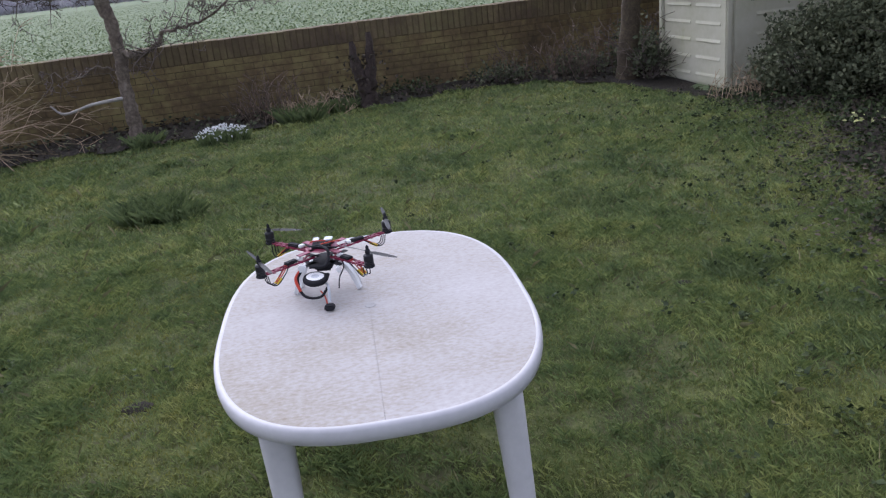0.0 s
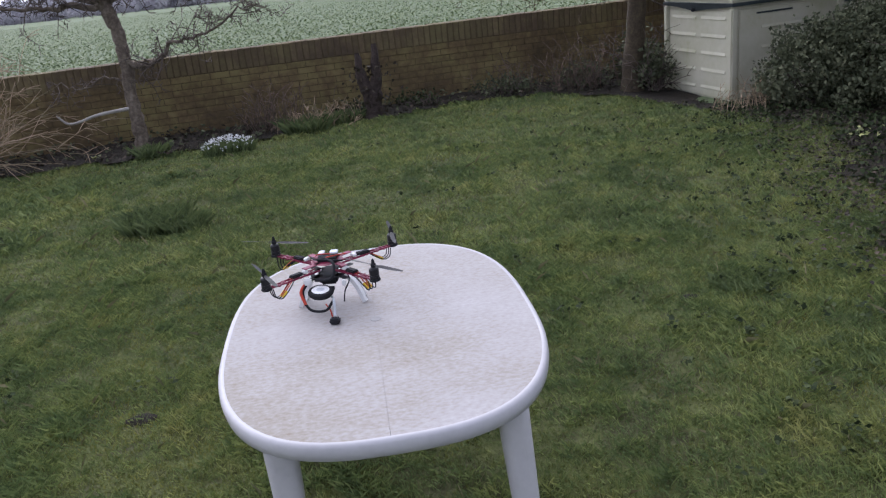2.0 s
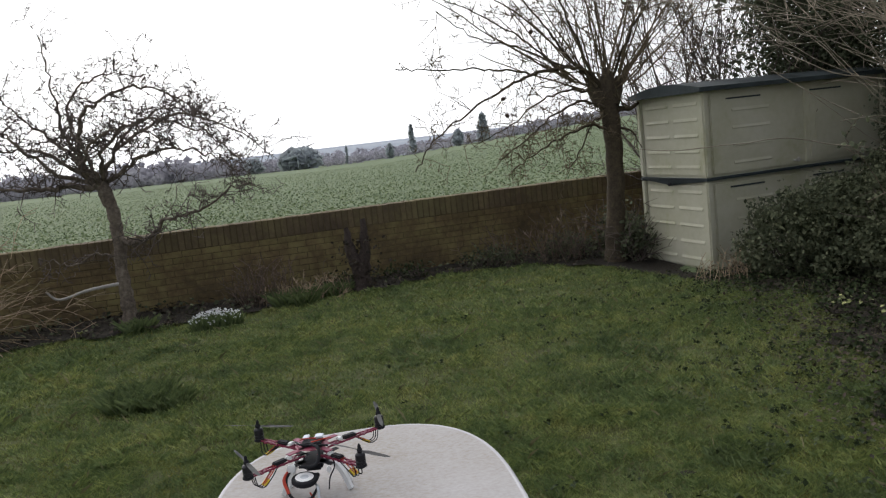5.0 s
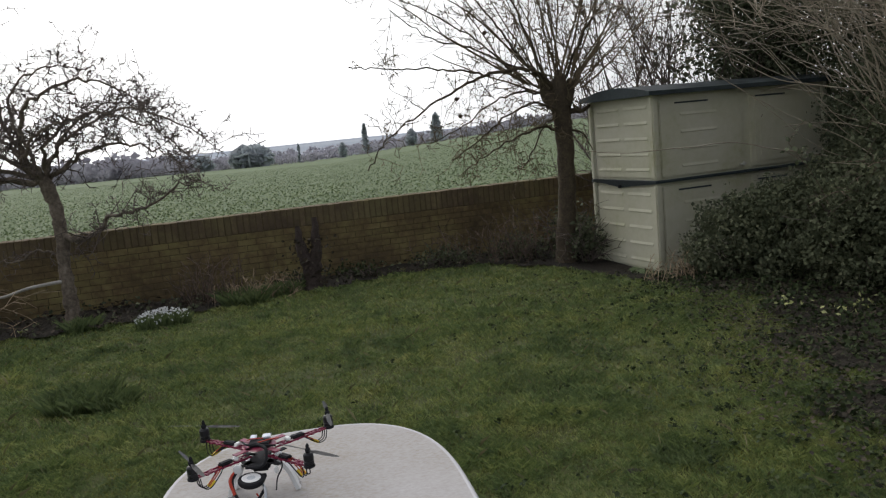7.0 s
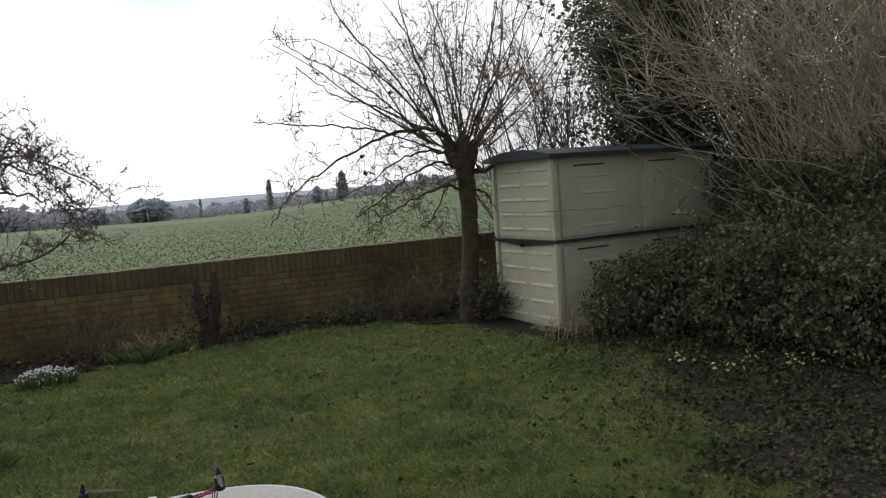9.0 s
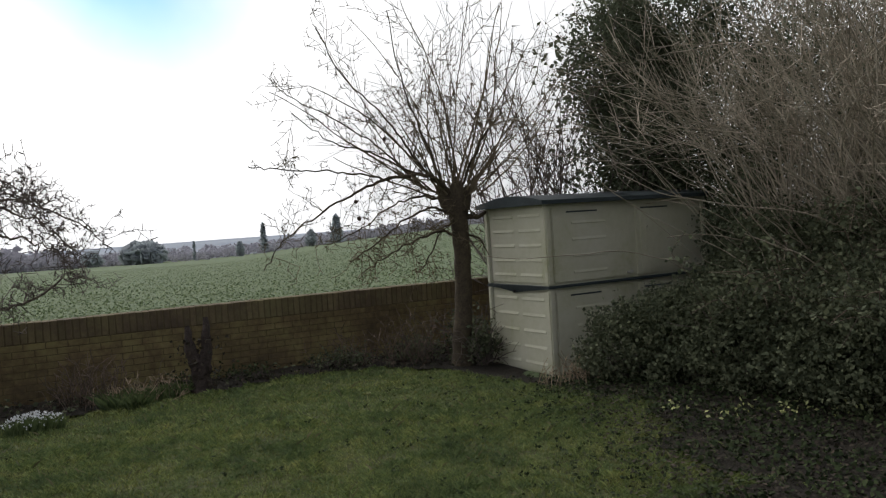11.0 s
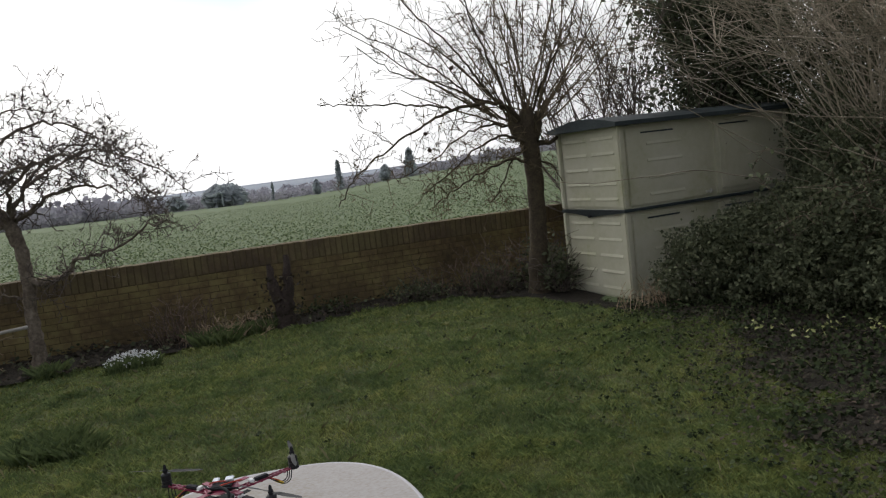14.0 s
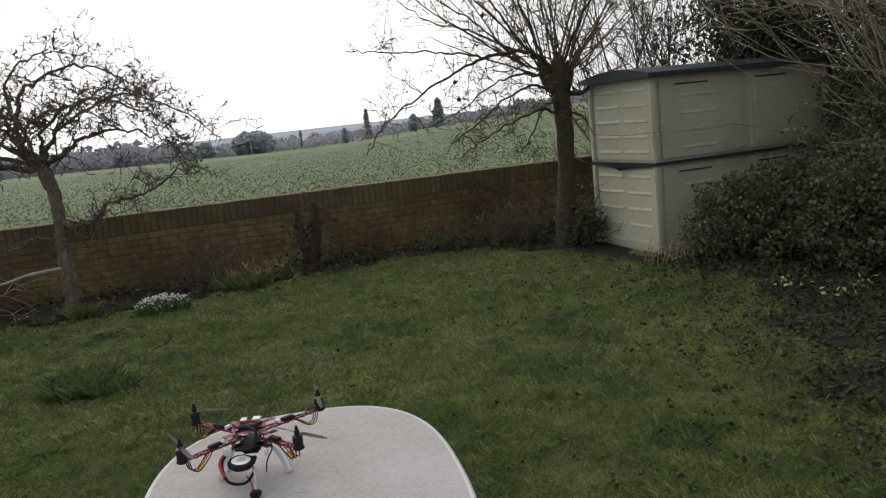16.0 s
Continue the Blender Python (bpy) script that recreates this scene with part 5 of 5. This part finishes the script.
def twig_shrub(name, label, feet, n, reach, mean, spread, material, seed, level=2, radius=0.011, lift=0.0, kids=5):
    r = np.random.default_rng(seed)
    ob = thing(name, pose(0, 0, 0), label, "shrub")
    for _ in range(n):
        out = []
        fx, fy, fz = feet[r.integers(len(feet))]
        d = np.array(mean, float) + r.normal(0, 1, 3) * np.array(spread)
        d[2] = max(d[2], 0.75)
        sprout(r, out, (fx + r.normal(0, .18), fy + r.normal(0, .18), fz), d / np.linalg.norm(d), r.uniform(*reach), radius * r.uniform(0.6, 1.3), level, 0.10, lift, kids, 0.55, 0.40)
        out = out[:1] + [(p, q) for p, q in out[1:] if not (p[:, 0].min() < 5.0 and p[:, 2].min() < 2.2 and p[:, 1].max() < 9.5)]
        v, f = tubes(out, 3)
        mesh_object("stem", v, f, material, ob)


twig_shrub("bare_shrub", "large bare shrub of arching brown twigs", [(5.8, 7.4, 0.2), (6.2, 6.8, 0.2), (6.5, 6.2, 0.2), (6.0, 8.1, 0.2), (6.8, 7.2, 0.2)], 290, (2.4, 4.4), (-0.30, -0.03, 1.0), (0.38, 0.26, 0.20), M_BUSHTWIG, 51, 2, 0.012, 0.0, 6)
twig_shrub("hedge_stems", "thin leafless stems rising behind the shed", [(3.3, 10.6, 0.0), (3.8, 10.7, 0.0), (4.2, 10.8, 0.0)], 40, (2.2, 4.0), (-0.05, 0.0, 1.0), (0.30, 0.15, 0.1), M_TWIG, 53, 2, 0.020, 0.01, 7)
# ivy leaves scattered up the stems behind the shed
r_ = np.random.default_rng(57)
c_ = np.column_stack([r_.normal(3.95, 0.26, 600), r_.normal(10.6, 0.25, 600), r_.uniform(1.4, 4.2, 600)])
v_, f_ = leaves(r_, c_, 0.07, 0.1, 0.8)
tagged(mesh_object("climbing_ivy", v_, f_, M_EVERGREEN), "dark ivy leaves climbing the stems behind the shed", "ivy", kind="stuff")



def bramble(x, y, z, seed):
    """A loose spray of thin arching stems with small leaves, rooted in the bush."""
    r = np.random.default_rng(seed)
    ob = thing("bramble", pose(x, y, 0), "thin arching bramble stems with small green leaves over the bush", "bramble", "brambles over the bush")
    out, spots = [], []
    for _ in range(5):
        d = np.array((r.normal(-0.55, 0.45), r.normal(-0.45, 0.35), r.uniform(0.4, 1.1)))
        first = len(out)
        sprout(r, out, (r.normal(0, 0.15), r.normal(0, 0.15), z), d / np.linalg.norm(d), r.uniform(0.5, 0.95), 0.0042, 1, 0.12, -0.10, 3, 0.7, 0.4)
        for p, q in out[first:]:
            spots.append(p[1:] + r.normal(0, 0.02, p[1:].shape))
    out = [(np.column_stack([p[:, :2], np.maximum(p[:, 2], 0.04)]), q) for p, q in out]
    v, f = tubes(out, 3)
    mesh_object("stem_mass", v, f, M_DEADSTALK, ob)["kind"] = "stuff"
    c = np.concatenate(spots)
    c[:, 2] = np.maximum(c[:, 2], 0.05)
    v, f = leaves(r, np.repeat(c, 2, axis=0) + r.normal(0, 0.02, (2 * len(c), 3)), 0.045, 0.2, 0.7)
    mesh_object("foliage", v, f, M_BRAMBLE, ob)["kind"] = "stuff"


for k, (x, y, z) in enumerate(((4.05, 6.6, 0.70), (4.3, 6.2, 0.75), (4.6, 5.6, 0.75), (4.6, 6.9, 1.0), (5.0, 6.3, 1.2), (5.3, 6.9, 1.5), (5.2, 5.4, 1.0))):
    bramble(x, y, z, 70 + k)

# pale variegated leaves at the bush's foot
for x, y in ((3.02, 6.13), (3.24, 5.80), (3.47, 5.91), (3.64, 5.60), (3.82, 5.73), (4.10, 5.46), (4.30, 5.55)):
    k_ = 16
    c_ = np.column_stack([r_.normal(x, 0.07, k_), r_.normal(y, 0.06, k_), r_.uniform(0.06, 0.16, k_)])
    v_, f_ = leaves(r_, c_, 0.036, 0.2, 0.6)
    tagged(mesh_object("pale_sprig", v_, f_, M_VARIEGATED), "sprig of pale yellow-green leaves at the bush's foot", "leaves", "pale sprigs", "stuff")

# small pale blooms and leaves lying on the grass
for x, y in ((0.35, 8.83), (0.69, 8.11), (-2.75, 7.3), (-2.55, 8.25), (-1.95, 8.55), (-3.9, 8.35), (0.02, 9.85)):
    bm = bmesh.new()
    for k in range(5):
        m = pose(x, y, 0.045, 24, 0, 72 * k)
        q = [bm.verts.new(m @ Vector(p)) for p in ((0, 0, 0), (0.020, 0.028, 0.006), (0, 0.054, 0.014), (-0.020, 0.028, 0.006))]
        bm.faces.new(q)
    bmesh.ops.solidify(bm, geom=bm.faces[:], thickness=0.002)
    lathe(bm, [(0.002, 0.0), (0.002, 0.046)], 5, pose(x, y, 0))
    ob_ = part("pale_bloom", bm, M_VARIEGATED, None)
    tagged(ob_, "single small pale bloom in the grass", "flower", "pale blooms in the grass")


# bare spots where the turf has been scraped away
for x, y, s in ((-1.43, 2.88, 0.050), (1.0, 3.62, 0.035)):
    bm = bmesh.new()
    bmesh.ops.create_icosphere(bm, subdivisions=2, radius=1.0)
    for v in bm.verts:
        k = 1 + 0.3 * noise.noise(v.co * 2.1 + Vector((x * 9, y * 7, 0)))
        v.co = Vector((x + v.co.x * s * 1.5 * k, y + v.co.y * s * k, 0.008 + v.co.z * s * 0.35 * k))
    tagged(part("soil_clod", bm, M_SOIL, None, smooth=True), "small clod of dark bare soil in the grass", "soil", "clods in the grass")


# ---- bricks of the wall, piece by piece ----
def block_mesh(name, sx, sy, sz, bevel, material):
    bm = bmesh.new()
    box(bm, (-sx / 2, 0, -sz / 2), (sx / 2, sy, sz / 2))
    bmesh.ops.bevel(bm, geom=[e for e in bm.edges if all(v.co.y < 0.001 for v in e.verts)], offset=bevel, segments=1, affect="EDGES")
    me = bpy.data.meshes.new(name)
    bm.to_mesh(me)
    bm.free()
    me.materials.append(material)
    return me


def brickwork():
    r = random.Random(9)
    brick = block_mesh("brick", BRICK_L - 0.007, 0.10, COURSE - 0.007, 0.0035, M_BRICK)
    cope = block_mesh("coping_brick", 0.0655, 0.215, COPING_H - 0.008, 0.007, M_COPING)
    rest = bmesh.new()
    for c in range(COURSES):
        for k in range(-42, 32):
            x = (k + 0.5 * (c % 2)) * BRICK_L
            m = pose(x, r.uniform(-0.003, 0.003), (c + 0.5) * COURSE, r.uniform(-0.8, 0.8), r.uniform(-0.5, 0.5), r.uniform(-0.6, 0.6))
            if -5.4 < x < 2.0:
                ob = new("brick", brick)
                ob.parent, ob.matrix_local = wall, m
            else:
                n0 = len(rest.verts)
                rest.from_mesh(brick)
                rest.verts.ensure_lookup_table()
                for v in rest.verts[n0:]:
                    v.co = m @ v.co
    ob = part("outer_bricks", rest, M_BRICK, wall)
    ob["kind"] = "stuff"
    rest = bmesh.new()
    for k in range(-125, 92):
        x = k * 0.0755
        m = pose(x, r.uniform(-0.004, 0.004), WALL_TOP + COPING_H / 2 + r.uniform(-0.003, 0.003), r.uniform(-0.6, 0.6), r.uniform(-0.8, 0.8), r.uniform(-0.8, 0.8))
        if -5.8 < x < 2.6:
            ob = new("coping_brick", cope)
            ob.parent, ob.matrix_local = wall, m
        else:
            n0 = len(rest.verts)
            rest.from_mesh(cope)
            rest.verts.ensure_lookup_table()
            for v in rest.verts[n0:]:
                v.co = m @ v.co
    ob = part("outer_coping", rest, M_COPING, wall)
    ob["kind"] = "stuff"


brickwork()
